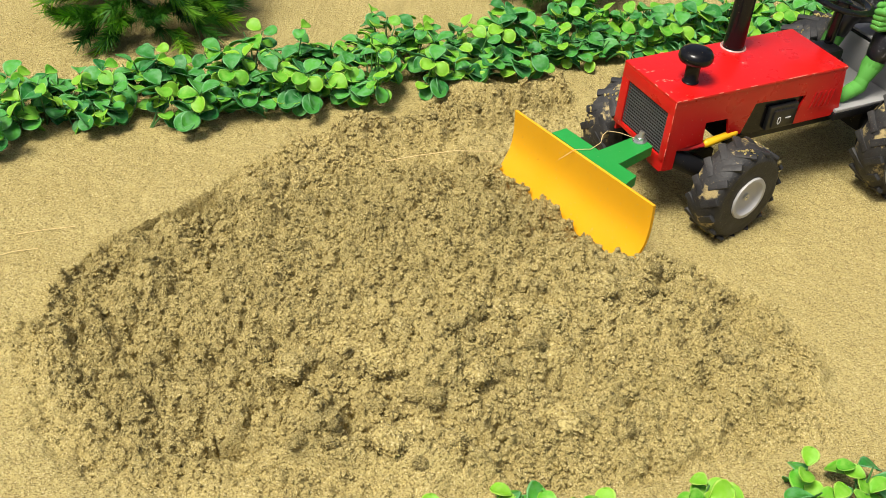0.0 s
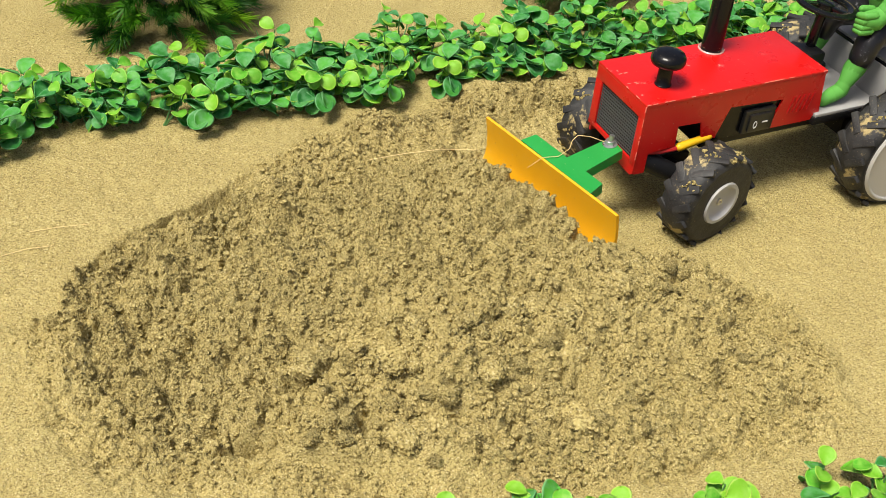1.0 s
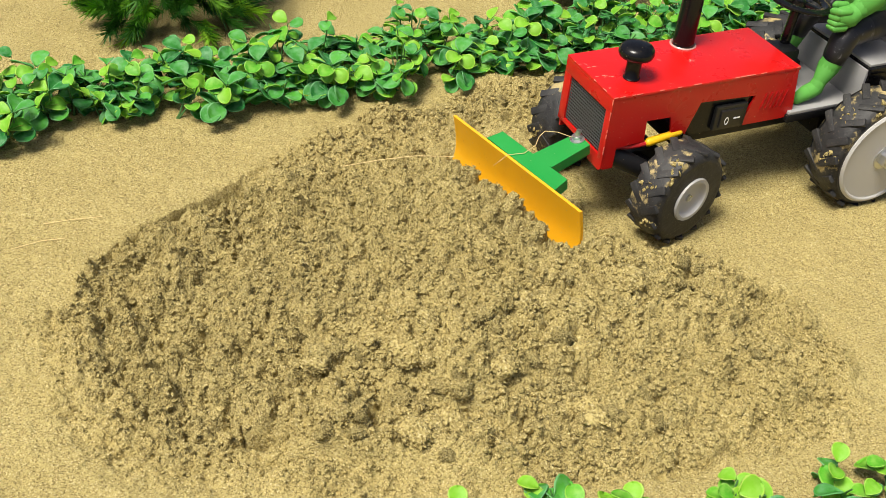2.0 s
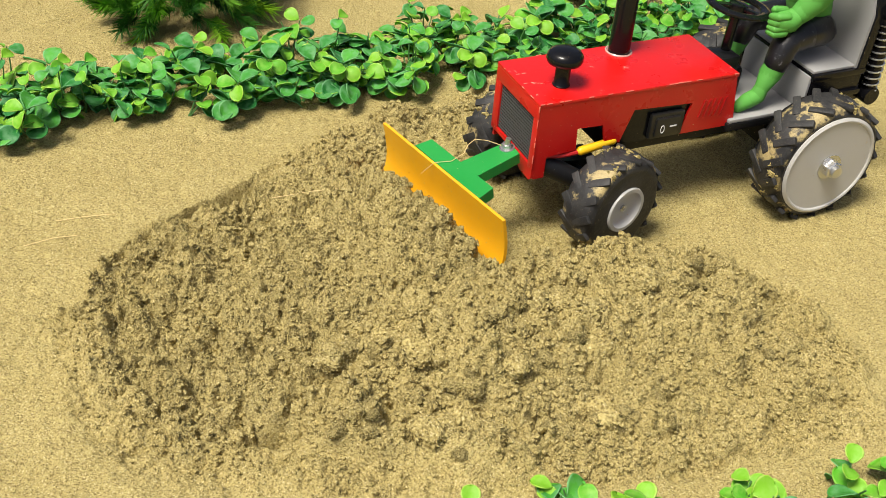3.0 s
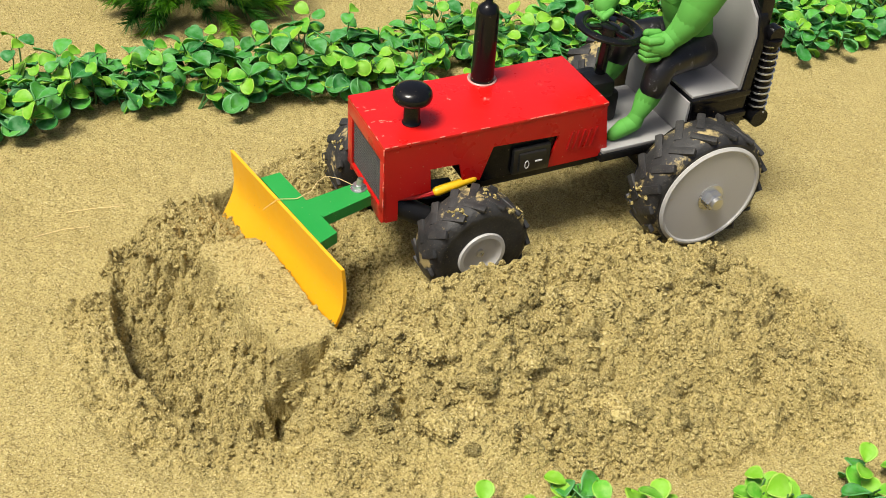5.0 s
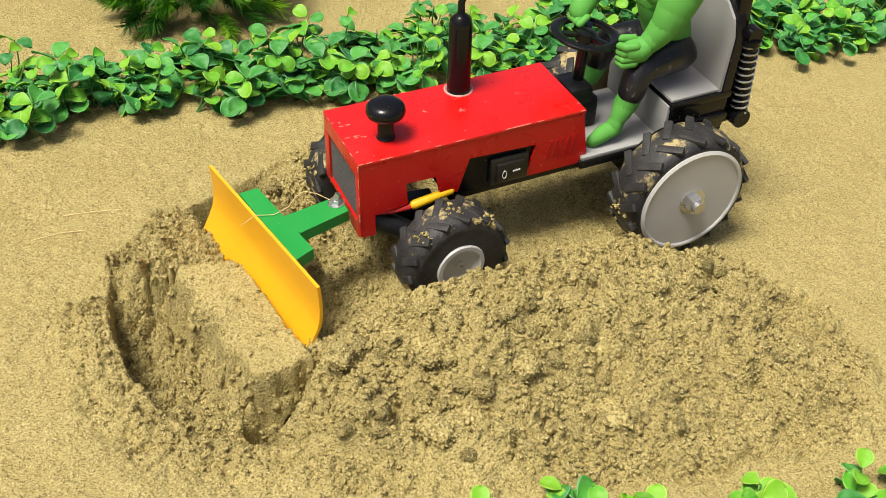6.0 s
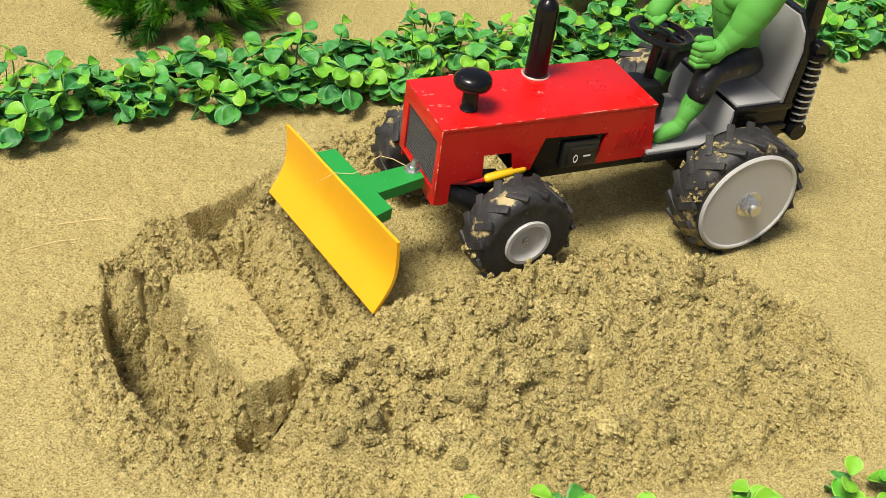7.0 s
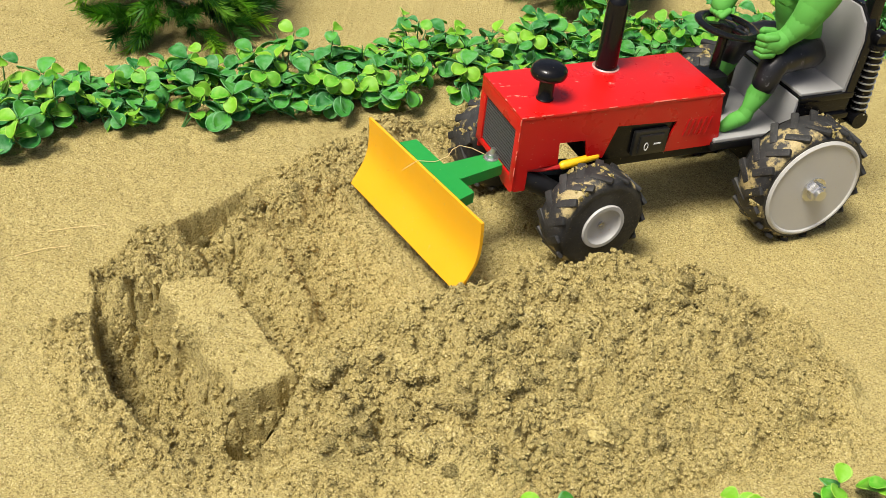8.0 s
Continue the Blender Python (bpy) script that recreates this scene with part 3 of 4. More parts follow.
def cab():
    bm = bmesh.new()
    add_box(bm, mm(-196, -31, 60.5), mm(-141, 31, 63), 0.0006)
    part("footplate", bm, GREY, tractor, "light grey footplate", 30)
    bm = bmesh.new()
    add_box(bm, mm(-200, -31.5, 55), mm(-140, 31.5, 60.4), 0.0008)
    part("footplate_frame", bm, SATIN, tractor)
    bm = bmesh.new()
    add_box(bm, mm(-198, -33, 62), mm(-196, 33, 87), 0.0005)
    part("seat_riser", bm, GREY, tractor, "light grey seat riser", 30)
    bm = bmesh.new()
    add_box(bm, mm(-240, -34, 62), mm(-198.2, 34, 84.5), 0.002)
    add_box(bm, mm(-241, -35, 84), mm(-197, 35, 88.5), 0.0012)
    add_box(bm, mm(-240, 33, 70), mm(-203, 36.5, 74), 0.001)
    box = part("seat_box", bm, BLACK, tractor, "gloss black seat box")
    bm = bmesh.new()
    add_box(bm, mm(-234, -32.5, 88.5), mm(-198.5, 32.5, 90.5), 0.0006)
    part("seat", bm, GREY, tractor, "light grey flat seat", 30)
    lean = Matrix.Translation(mm(-234, 0, 88)) @ Matrix.Rotation(radians(-4), 4, "Y")
    prof = mm2([(-33, 0), (33, 0), (32, 36), (28, 47), (19, 54), (-19, 54), (-28, 47), (-32, 36)])
    bm = bmesh.new()
    add_prism(bm, prof, 0, 0.0, 0.002)
    bm.transform(lean)
    part("backrest", bm, GREY, tractor, "light grey backrest with cut corners", 30)
    bm = bmesh.new()
    add_prism(bm, [(a * 1.04, b * 1.03) for a, b in prof], 0, -0.006, -0.0003)
    bm.transform(lean)
    part("backrest_shell", bm, BLACK, tractor, "black backrest shell", 30)
    for side in (1, -1):
        bm = bmesh.new()
        m = Matrix.Translation(mm(-247, side * 24, 60)) @ Matrix.Rotation(radians(3), 4, "Y")
        add_box(bm, mm(-4.5, -4, 0), mm(4.5, 4, 128), 0.001, m)
        part("roof_post", bm, BLACK, tractor, "gloss black square post")
        bm = bmesh.new()
        p, q = Vector(mm(-251, side * 33, 70)), Vector(mm(-248, side * 33, 122))
        add_rod(bm, p, q, 0.0046, seg=14)
        add_rod(bm, p + Vector(mm(0, -5, -3)), p + Vector(mm(0, 5, -3)), 0.0062, seg=18)
        add_rod(bm, q + Vector(mm(0, -3.5, 3)), q + Vector(mm(0, 3.5, 3)), 0.0052, seg=18)
        add_rod(bm, q - Vector(mm(0, 0, 3)), q, 0.0060, seg=16)
        shock = part("shock_absorber", bm, BLACK, tractor, "black shock absorber with coil spring")
        bm = bmesh.new()
        pts = [p.lerp(q, k / 150) + Vector((0.0052 * math.cos(k * 0.46), 0.0052 * math.sin(k * 0.46), 0)) for k in range(4, 140)]
        add_tube(bm, pts, 0.0006, 5)
        part("coil_spring", bm, STEEL, shock, "bright steel coil")
    bm = bmesh.new()
    add_box(bm, mm(-166, -30, 63), mm(-142.5, 4, 84), 0.003)
    add_box(bm, mm(-160, -12, 82), mm(-144, 6, 94), 0.003)
    part("dashboard", bm, SATIN, tractor, "black dashboard block")
    axis = Vector((-0.13, 0.02, 0.99))
    base, hub = Vector(mm(-155, -6, 88)), Vector(mm(-157, -6, 124))
    bm = bmesh.new()
    add_rod(bm, base, hub, 0.0034, seg=14)
    column = part("steering_column", bm, BLACK, tractor)
    bm = bmesh.new()
    m = Matrix.Translation(hub) @ axis.to_track_quat("X", "Z").to_matrix().to_4x4()
    ring = [(0.0019 * math.cos(a), 0.0182 + 0.0036 * math.sin(a)) for a in (2 * math.pi * k / 10 for k in range(11))]
    add_lathe(bm, ring, m, 44)
    add_lathe(bm, [(-.003, 0), (-.003, .0065), (.0015, .0062), (.0025, .004), (.0025, 0)], m, 20)
    for k in range(3):
        add_box(bm, (-0.0012, -0.0022, 0.004), (0.0012, 0.0022, 0.019), 0.0006, m @ Matrix.Rotation(2 * math.pi * k / 3, 4, "X"))
    part("steering_wheel", bm, BLACK, column, "gloss black three-spoke steering wheel", 50)


cab()


def wheel(name, r, width, rim_r, lugs, bolt, rim_in):
    """A tyre round the y axis, its face towards +y; rim and bolt are its parts."""
    bm = bmesh.new()
    w = width / 2
    sh = r * 0.17
    prof = [(-w, rim_r), (-w * 1.02, rim_r + 0.35 * (r - rim_r)), (-w * 0.985, r - sh * 1.7), (-w * 1.01, r - sh * 1.45), (-w, r - sh), (-w + sh * 0.45, r - 0.35 * sh), (-w * 0.5, r - 0.0012), (0, r - 0.0006), (w * 0.5, r - 0.0012),
            (w - sh * 0.45, r - 0.35 * sh), (w, r - sh), (w * 1.02, rim_r + 0.35 * (r - rim_r)), (w, rim_r), (w - 0.003, rim_r - 0.0012), (-w + 0.003, rim_r - 0.0012), (-w, rim_r)]
    add_lathe(bm, [(-x, rr) for x, rr in prof], AXLE, 72)
    rnd = random.Random(7)
    for v in bm.verts:
        n = noise.noise(v.co * 180)
        v.co += v.co.normalized() * 0.0006 * n
    tyre = part(name, bm, tyre_material(r - sh * 0.9), tractor, "worn black rubber tyre caked with sand", 45)
    # chevron lugs in two staggered rows
    bm = bmesh.new()
    add_box(bm, (-0.0026, -w * 0.56, -0.0026), (0.0026, w * 0.56, 0.0005 if bolt else 0.0001), 0.0010)
    first = part("tread_lug", bm, tyre.data.materials[0], tyre)
    for row in (-1, 1):
        for k in range(lugs):
            a = 2 * math.pi * (k + (0.5 if row > 0 else 0)) / lugs
            ob = first if (row, k) == (-1, 0) else new("tread_lug", first.data)
            ob.parent = tyre
            ob.matrix_basis = Matrix.Rotation(a, 4, "Y") @ Matrix.Translation((0, row * w * 0.50, r - 0.0008)) @ Matrix.Rotation(row * radians(38), 4, "Z")
    # caked sand in the tread
    bm = bmesh.new()
    for k in range(700):
        a, y = rnd.uniform(0, 2 * math.pi), rnd.uniform(-w * 0.95, w * 0.95)
        if noise.noise(Vector((a * 2.2, y * 60, 3.1))) < 0.30:
            continue
        q = rnd.uniform(0.0006, 0.0015)
        drop = 0.35 * sh * max(0, abs(y) / w - 0.6) / 0.4
        m = Matrix.Rotation(a, 4, "Y") @ Matrix.Translation((0, y, r - 0.0010 - drop)) @ Euler([rnd.uniform(0, 6) for _ in range(3)]).to_matrix().to_4x4() @ Matrix.Diagonal((q * 1.5, q, q * 0.6, 1))
        bmesh.ops.create_icosphere(bm, subdivisions=1, radius=1, matrix=m)
    for v in bm.verts:
        v.co += Vector((noise.noise(v.co * 700), noise.noise(v.co * 700 + Vector((9, 0, 0))), noise.noise(v.co * 700 + Vector((0, 9, 0))))) * 0.0012
    tagged(part("caked_sand", bm, SAND, tyre, "dried sand stuck in the tread", 0), kind="stuff")
    bm = bmesh.new()
    f = w - rim_in
    if bolt:
        face = [(f, 0), (f, rim_r * 0.935), (f + 0.0010, rim_r * 0.955), (f + 0.0012, rim_r * 0.985), (f, rim_r + 0.0012), (w - 0.004, rim_r + 0.0004)]
    else:
        face = [(f, 0), (f, rim_r * 0.62), (f + 0.0008, rim_r * 0.70), (w - 0.0005, rim_r * 0.76), (w + 0.0014, rim_r * 0.82), (w + 0.0014, rim_r * 0.97), (w - 0.001, rim_r + 0.0004)]
    add_lathe(bm, face, AXLE, 56)
    rim = part("rim", bm, RIM, tyre, "off-white plastic rim")
    bm = bmesh.new()
    if bolt:
        add_lathe(bm, [(f, .0088), (f + .0008, .0088), (f + .0010, .0070), (f + .0010, 0)], AXLE, 28)
        add_lathe(bm, [(f + .0008, .0062), (f + .0052, .0062), (f + .0060, .0054), (f + .0060, 0)], AXLE, 6)
        add_lathe(bm, [(f + .0055, .0040), (f + .0085, .0038), (f + .0085, 0)], AXLE, 20)
    else:
        add_lathe(bm, [(f, .0024), (f + .0014, .0022), (f + .0014, .0011), (f + .0006, .0009), (f + .0006, 0)], AXLE, 18)
    part("hub_bolt", bm, STEEL, tyre, "steel hub bolt")
    return tyre


FRONT_R, REAR_R = 0.0335, 0.0425
front_wheels, rear_wheels = [], []
for side in (1, -1):
    front_wheels.append((wheel("front_wheel", FRONT_R, 0.025, 0.0152, 15, False, 0.0022), (-0.0473 if side > 0 else -0.0270, side * 0.0480, 0.0324), side))
    rear_wheels.append((wheel("rear_wheel", REAR_R, 0.029, 0.0345, 17, True, -0.0008), (-0.1983, side * 0.0535, 0.0405), side))


# push frame and blade, hung on a pin under the grille
PIVOT = Vector((0.0, 0.0, 0.0525))


def push_frame():
    bm = bmesh.new()
    stem = [(4, 5), (4, 20), (35, 28), (42, 11)]
    add_prism(bm, [(u / 1000, v / 1000) for u, v in stem], 2, 0.0525, 0.0595)
    add_prism(bm, mm2([(33, 44), (44.5, 49), (56.5, -18), (45, -19)]), 2, 0.0530, 0.0602)
    bmesh.ops.translate(bm, verts=bm.verts[:], vec=-PIVOT)
    frame_ob = part("push_frame", bm, GREEN, tractor, "green painted wooden push frame", 30)
    # blade: concave sheet, its lower edge curling forward
    bm = bmesh.new()
    prof = [(0, 60.3), (-0.5, 52), (-0.6, 44), (-0.1, 37), (1.2, 31), (4.4, 23.5), (10.2, 12.5)]
    thick = 1.7
    rows = []
    n = 24
    for j, (du, z) in enumerate(prof):
        fr, bk = [], []
        for k in range(n + 1):
            v = 74 - 124.5 * k / n
            u = 39.8 + (74 - v) * 0.1926 + du
            fr.append(bm.verts.new(Vector(mm(u + thick, v, z)) - PIVOT))
            bk.append(bm.verts.new(Vector(mm(u - 0.2, v, z)) - PIVOT))
        rows.append((fr, bk))
    for (f0, b0), (f1, b1) in zip(rows, rows[1:]):
        for k in range(n):
            bm.faces.new((f0[k], f0[k + 1], f1[k + 1], f1[k]))
            bm.faces.new((b0[k + 1], b0[k], b1[k], b1[k + 1]))
        bm.faces.new((f0[0], f1[0], b1[0], b0[0]))
        bm.faces.new((f0[n], b0[n], b1[n], f1[n]))
    for r in (rows[0], rows[-1]):
        for k in range(n):
            bm.faces.new((r[0][k], r[0][k + 1], r[1][k + 1], r[1][k]))
    part("blade", bm, YELLOW, frame_ob, "orange-yellow painted push blade, scuffed and sandy", 40)
    bm = bmesh.new()
    add_rod(bm, Vector(mm(8, 11, 58)) - PIVOT, Vector(mm(8, 11, 62.5)) - PIVOT, 0.0034, seg=6)
    add_rod(bm, Vector(mm(8, 11, 59.4)) - PIVOT, Vector(mm(8, 11, 60)) - PIVOT, 0.0048, seg=20)
    add_rod(bm, Vector(mm(8, 11, 62)) - PIVOT, Vector(mm(6.5, 11, 66)) - PIVOT, 0.0018, seg=10)
    part("pivot_bolt", bm, STEEL, frame_ob, "steel pivot bolt")
    bm = bmesh.new()
    pts = [(10, 9, 60.5), (16, 0, 61), (22, -5, 60.8), (28, -2, 60.6), (34, 5, 60.8), (44, 9, 61), (54, 6, 61.5), (59, 3, 56), (61, 0, 52)]
    add_tube(bm, [Vector(mm(*p)) - PIVOT for p in pts], 0.0002, 5)
    part("twine", bm, STRAW, frame_ob, "loose straw-coloured thread")
    return frame_ob


pusher = push_frame()


# the driver: one plain toy figure --------------------------------------
def driver():
    bm = bmesh.new()
    def limb(mat, *pts):
        before = len(bm.faces)
        for (p, r), (q, t) in zip(pts, pts[1:]):
            add_rod(bm, mm(*p), mm(*q), r / 1000, t / 1000, 16, True)
        bm.faces.ensure_lookup_table()
        for f in bm.faces[before:]:
            f.material_index = mat
    for k in (1, -1):
        limb(0, ((-153, k * 22, 67), 4.2), ((-160, k * 21, 69), 5.0), ((-167, k * 21, 72), 5.2), ((-169, k * 21, 77), 5.0), ((-174, k * 20, 86), 6.8), ((-178, k * 20, 95), 7.4))
        limb(1, ((-177, k * 20, 94), 8.0), ((-180, k * 19, 104), 8.8), ((-184, k * 18, 108), 9.0), ((-198, k * 15, 109), 10.0), ((-214, k * 10, 108), 11.5))
    # the near arm grips the rim of the wheel, the far one reaches over it
    limb(0, ((-207, 23, 168), 11), ((-199, 24, 156), 11.5), ((-195, 24, 147), 10.5), ((-192, 23, 138), 9.4), ((-187, 21, 130), 7.4), ((-183, 20, 125), 6.2), ((-178, 19, 122), 7.6), ((-173, 18, 122), 6.6))
    for j in range(4):
        limb(0, ((-174, 22, 127 - 3.6 * j), 2.6), ((-168, 20, 126 - 3.6 * j), 2.5), ((-167, 16, 125.5 - 3.6 * j), 2.3))
    limb(0, ((-176, 16, 128), 2.6), ((-169, 14, 129), 2.3))
    limb(0, ((-205, -22, 168), 11), ((-192, -24, 158), 10), ((-178, -24, 148), 8.8), ((-166, -22, 138), 6.4), ((-160, -20, 132), 6.8))
    for j in range(4):
        limb(0, ((-160, -22 + 3.2 * j, 131), 2.4), ((-155, -21 + 3.2 * j, 128), 2.2))
    limb(1, ((-214, -9, 108), 12), ((-214, 9, 108), 12))
    limb(0, ((-212, 0, 116), 14), ((-207, 0, 130), 15), ((-203, 0, 148), 17.5), ((-204, 0, 160), 14))
    limb(0, ((-196, -8, 151), 9.5), ((-196, 8, 151), 9.5))
    limb(0, ((-203, 0, 168), 7), ((-200, 0, 181), 10.5), ((-199, 0, 187), 9.5))
    for v in bm.verts:
        v.co += Vector((noise.noise(v.co * 120), noise.noise(v.co * 120 + Vector((5, 0, 0))), noise.noise(v.co * 120 + Vector((0, 5, 0))))) * 0.0009
    ob = part("toy_driver", bm, [SKIN, PANTS], None, "", 60)
    return tagged(ob, "plain green plastic toy figure in black shorts seated at the wheel", "toy figure")


figure = driver()


# sand that the blade pushes: clods in a lane, and the pressed block before the blade
sand_heap = thing("sand_heap", "crumbly damp sand clods pushed along by the blade", "sand", kind="stuff")
ADVANCE = [(0.0, -0.074), (0.5, -0.060), (1.0, -0.046), (1.5, -0.034), (2.25, 0.002), (3.0, 0.044), (3.5, 0.074), (4.0, 0.102), (4.5, 0.130), (5.1, 0.155), (5.7, 0.164), (8.0, 0.164)]
PILE = 0.072
STEER = [(0.0, 10.0), (1.5, 13.0), (3.0, 15.0), (3.5, 7.0), (4.5, 3.0), (7.0, 4.0), (8.0, 6.0)]


def blade_at(t, c):
    return np.interp(t, [a for a, _ in ADVANCE], [b for _, b in ADVANCE]) - 0.20 * (c - 0.015)


def first_heap(x, y):
    """Mean height of the sand in the lane before the blade comes."""
    s, c = to_lane(x, y)
    wob = 0.010 * value_noise(x, y, 0.035, 71)
    d = inside(s, c, HEAP_EDGE)
    a = np.interp(s, [-0.10, -0.07, -0.02, 0.06, 0.11, 0.16, 0.20, 0.243], [0.012, 0.019, 0.033, 0.036, 0.029, 0.013, -0.001, -0.010])
    across = np.interp(c, [-0.07, -0.045, -0.01, 0.03, 0.06, 0.09], [0.30, 0.42, 0.82, 1.0, 0.93, 0.74])
    rise = smooth(0.0, 0.04, d + wob) * (1 - smooth(0.12, 0.17, s)) + smooth(0, 0.008, d) * smooth(0.12, 0.17, s)
    return np.where(a > 0, a * across, a) * rise


def pile_top(t, s, c):
    high = np.interp(t, [0, 1, 2.25, 3.0, 3.5, 4.0, 4.5, 5.1, 5.7], [0.028, 0.040, 0.042, 0.043, 0.042, 0.030, 0.021, 0.010, 0.002])
    across = np.interp(c, [-0.06, -0.03, 0.0, 0.05, 0.08, 0.1], [0.45, 0.75, 1.0, 1.0, 0.8, 0.55])
    w = smooth(0.0, PILE, s - blade_at(t, c))
    gone = 0.016 * np.interp(t, [3.6, 4.3], [0, 1]) * smooth(-0.015, 0.0, c) * (1 - w)
    return high * across * (1 - w) + float(first_heap(*(np.array([v]) for v in from_lane(s, c)))[0]) * w - gone


def sunk(t, s, c):
    """How far the sand at the pit's end has slumped by then."""
    edge = 0.178 - 0.034 * smooth(0.082, 0.100, c)
    return (0.032 - 0.014 * smooth(0.075, 0.095, c)) * np.interp(t, [4.2, 5.7], [0, 1]) * smooth(edge, edge + 0.02, s) * smooth(-0.025, 0.012, c) * smooth(0.135, 0.112, c)


def clods():
    rnd, grains = random.Random(11), np.random.RandomState(12)
    made = []
    step, n = 0.0122, 23
    rows = int(0.34 / (step * 0.866))
    for i in range(rows):
        for j in range(int(0.17 / step) + 1):
            s = -0.09 + i * step * 0.866 + rnd.uniform(-0.002, 0.002)
            c = -0.055 + (j + 0.5 * (i % 2)) * step + rnd.uniform(-0.002, 0.002)
            x, y = from_lane(s, c)
            if c > 0.088 + 0.032 * smooth(0.12, 0.145, s) or s < blade_at(0, c) + 0.007 or s > 0.241 or inside(np.array([s]), np.array([c]), HEAP_EDGE)[0] < 0.001:
                continue
            top = float(first_heap(np.array([x]), np.array([y]))[0])
            r = 0.0125
            g = np.linspace(-r, r, n)
            # rings of a patch, its rim turned down all round
            def height(gx, gy, x=x, y=y, top=top, r=r):
                z = first_heap(gx + x, gy + y) + rough_sand(gx + x, gy + y, np.ones_like(gx)) - top
                k = np.hypot(gx, gy) / r + 0.25 * value_noise(gx + x, gy + y, 0.007, 91)
                return z - 0.034 * np.clip((k - 0.70) / 0.5, 0, 1) ** 1.6
            m = 46
            qx, qy, bulk = grains.uniform(-r, r, m) * 0.82, grains.uniform(-r, r, m) * 0.82, 0.0005 + 0.0015 * grains.rand(m) ** 2.2
            clump = solid_crumbs(qx, qy, height(qx, qy) + bulk * grains.uniform(-0.2, 0.8, m), bulk, grains)
            m = 12
            px, py, lift, size = crumb_grains(grains.uniform(-r, r, m) * 0.85, grains.uniform(-r, r, m) * 0.85, 0.0007 + 0.0022 * grains.rand(m) ** 2, grains)
            ob = new("sand_clod", sheet("sand_clod", g, g, height, SAND, both(clump, grit(px, py, height(px, py) + lift, size, grains))))
            ob.parent = sand_heap
            ob.location = (x, y, top)
            made.append((ob, s, c, top, rnd.uniform(-1, 1), rnd.uniform(-1, 1), rnd.uniform(-1, 1)))
    return made


CLODS = clods()


def block():
    """The wedge of sand pressed flat against the blade."""
    xs, ys = np.arange(-0.046, 0.062, 0.0009), np.arange(-0.064, 0.064, 0.0009)
    def height(gs, gc):
        w = 0.007 * value_noise(gs, gc, 0.014, 101) + 0.004 * value_noise(gs, gc, 0.006, 102)
        along_s = gs + 0.20 * gc
        ends = smooth(-0.054, -0.047, gc + w) * (1 - smooth(0.046, 0.054, gc + w))
        front = 1 - smooth(0.007, 0.021, along_s + w * 2.0)
        back = smooth(-0.030, -0.025, along_s + 0.4 * w)
        k = np.clip(ends * front * back, 0, 1)
        flat = smooth(0.75, 0.98, k)
        tilt = -0.05 * gs - 0.03 * gc
        return -0.050 * (1 - k) + tilt + rough_sand(gs + 3, gc + 3, np.ones_like(gs)) * (1 - flat * 0.88)
    rnd = np.random.RandomState(21)
    cx, cy = rnd.uniform(-0.04, 0.06, 1500), rnd.uniform(-0.06, 0.06, 1500)
    top = height(cx, cy)
    keep = (top < -0.005) | (rnd.rand(len(cx)) < 0.05)
    px, py, lift, size = crumb_grains(cx[keep], cy[keep], 0.0007 + 0.0018 * rnd.rand(keep.sum()) ** 2, rnd)
    pz = height(px, py) + lift
    bulk = 0.0006 + 0.0019 * rnd.rand(keep.sum()) ** 1.8
    clump = solid_crumbs(cx[keep], cy[keep], top[keep] + bulk * rnd.uniform(-0.2, 0.6, keep.sum()), bulk, rnd)
    ob = new("pressed_sand", sheet("pressed_sand", xs, ys, height, SAND, both(clump, grit(px, py, pz, size, rnd))))
    ob.parent = sand_heap
    return tagged(ob, "block of damp sand pressed smooth by the blade")


pressed = block()


# plants ----------------------------------------------------------------
def leaf_mesh(name, length, width, cup, mat, seed):
    rnd = random.Random(seed)
    bm = bmesh.new()
    outline = [(0, 0.05), (0.12, 0.20), (0.3, 0.40), (0.5, 0.50), (0.7, 0.50), (0.86, 0.40), (0.96, 0.22), (1.0, 0.02)]
    notch = rnd.choice((0.0, 0.07, 0.10))
    mid, sides = [], {1: [], -1: []}
    for a, w in outline:
        z = -cup * (a - 0.4) ** 2 * length
        aa = a - (notch if a > 0.99 else 0)
        mid.append(bm.verts.new((aa * length, 0, z)))
        for k in (1, -1):
            sides[k].append([bm.verts.new((a * length * (1 - 0.06 * (1 - e) * (a > 0.9)), k * w * width * e + rnd.uniform(-1, 1) * 0.02 * width, z + 0.10 * e * width * (0.5 + cup) + rnd.uniform(-1, 1) * 0.02 * width)) for e in (0.5, 0.87, 1.0)])
    for k in (1, -1):
        for i in range(len(mid) - 1):
            p, q = [mid[i], *sides[k][i]], [mid[i + 1], *sides[k][i + 1]]
            for n in range(3):
                f = (p[n], q[n], q[n + 1], p[n + 1])
                bm.faces.new(f if k == 1 else f[::-1]).material_index = 1 if n == 2 else 0
    bm.normal_update()
    r = bmesh.ops.solidify(bm, geom=bm.faces[:], thickness=0.0005)
    me = bpy.data.meshes.new(name)
    bmesh.ops.recalc_face_normals(bm, faces=bm.faces[:])
    bm.to_mesh(me)
    bm.free()
    me.materials.append(mat)
    me.materials.append(LEAF_RIM if mat is LEAF else YOUNG_RIM)
    me.shade_smooth()
    return me


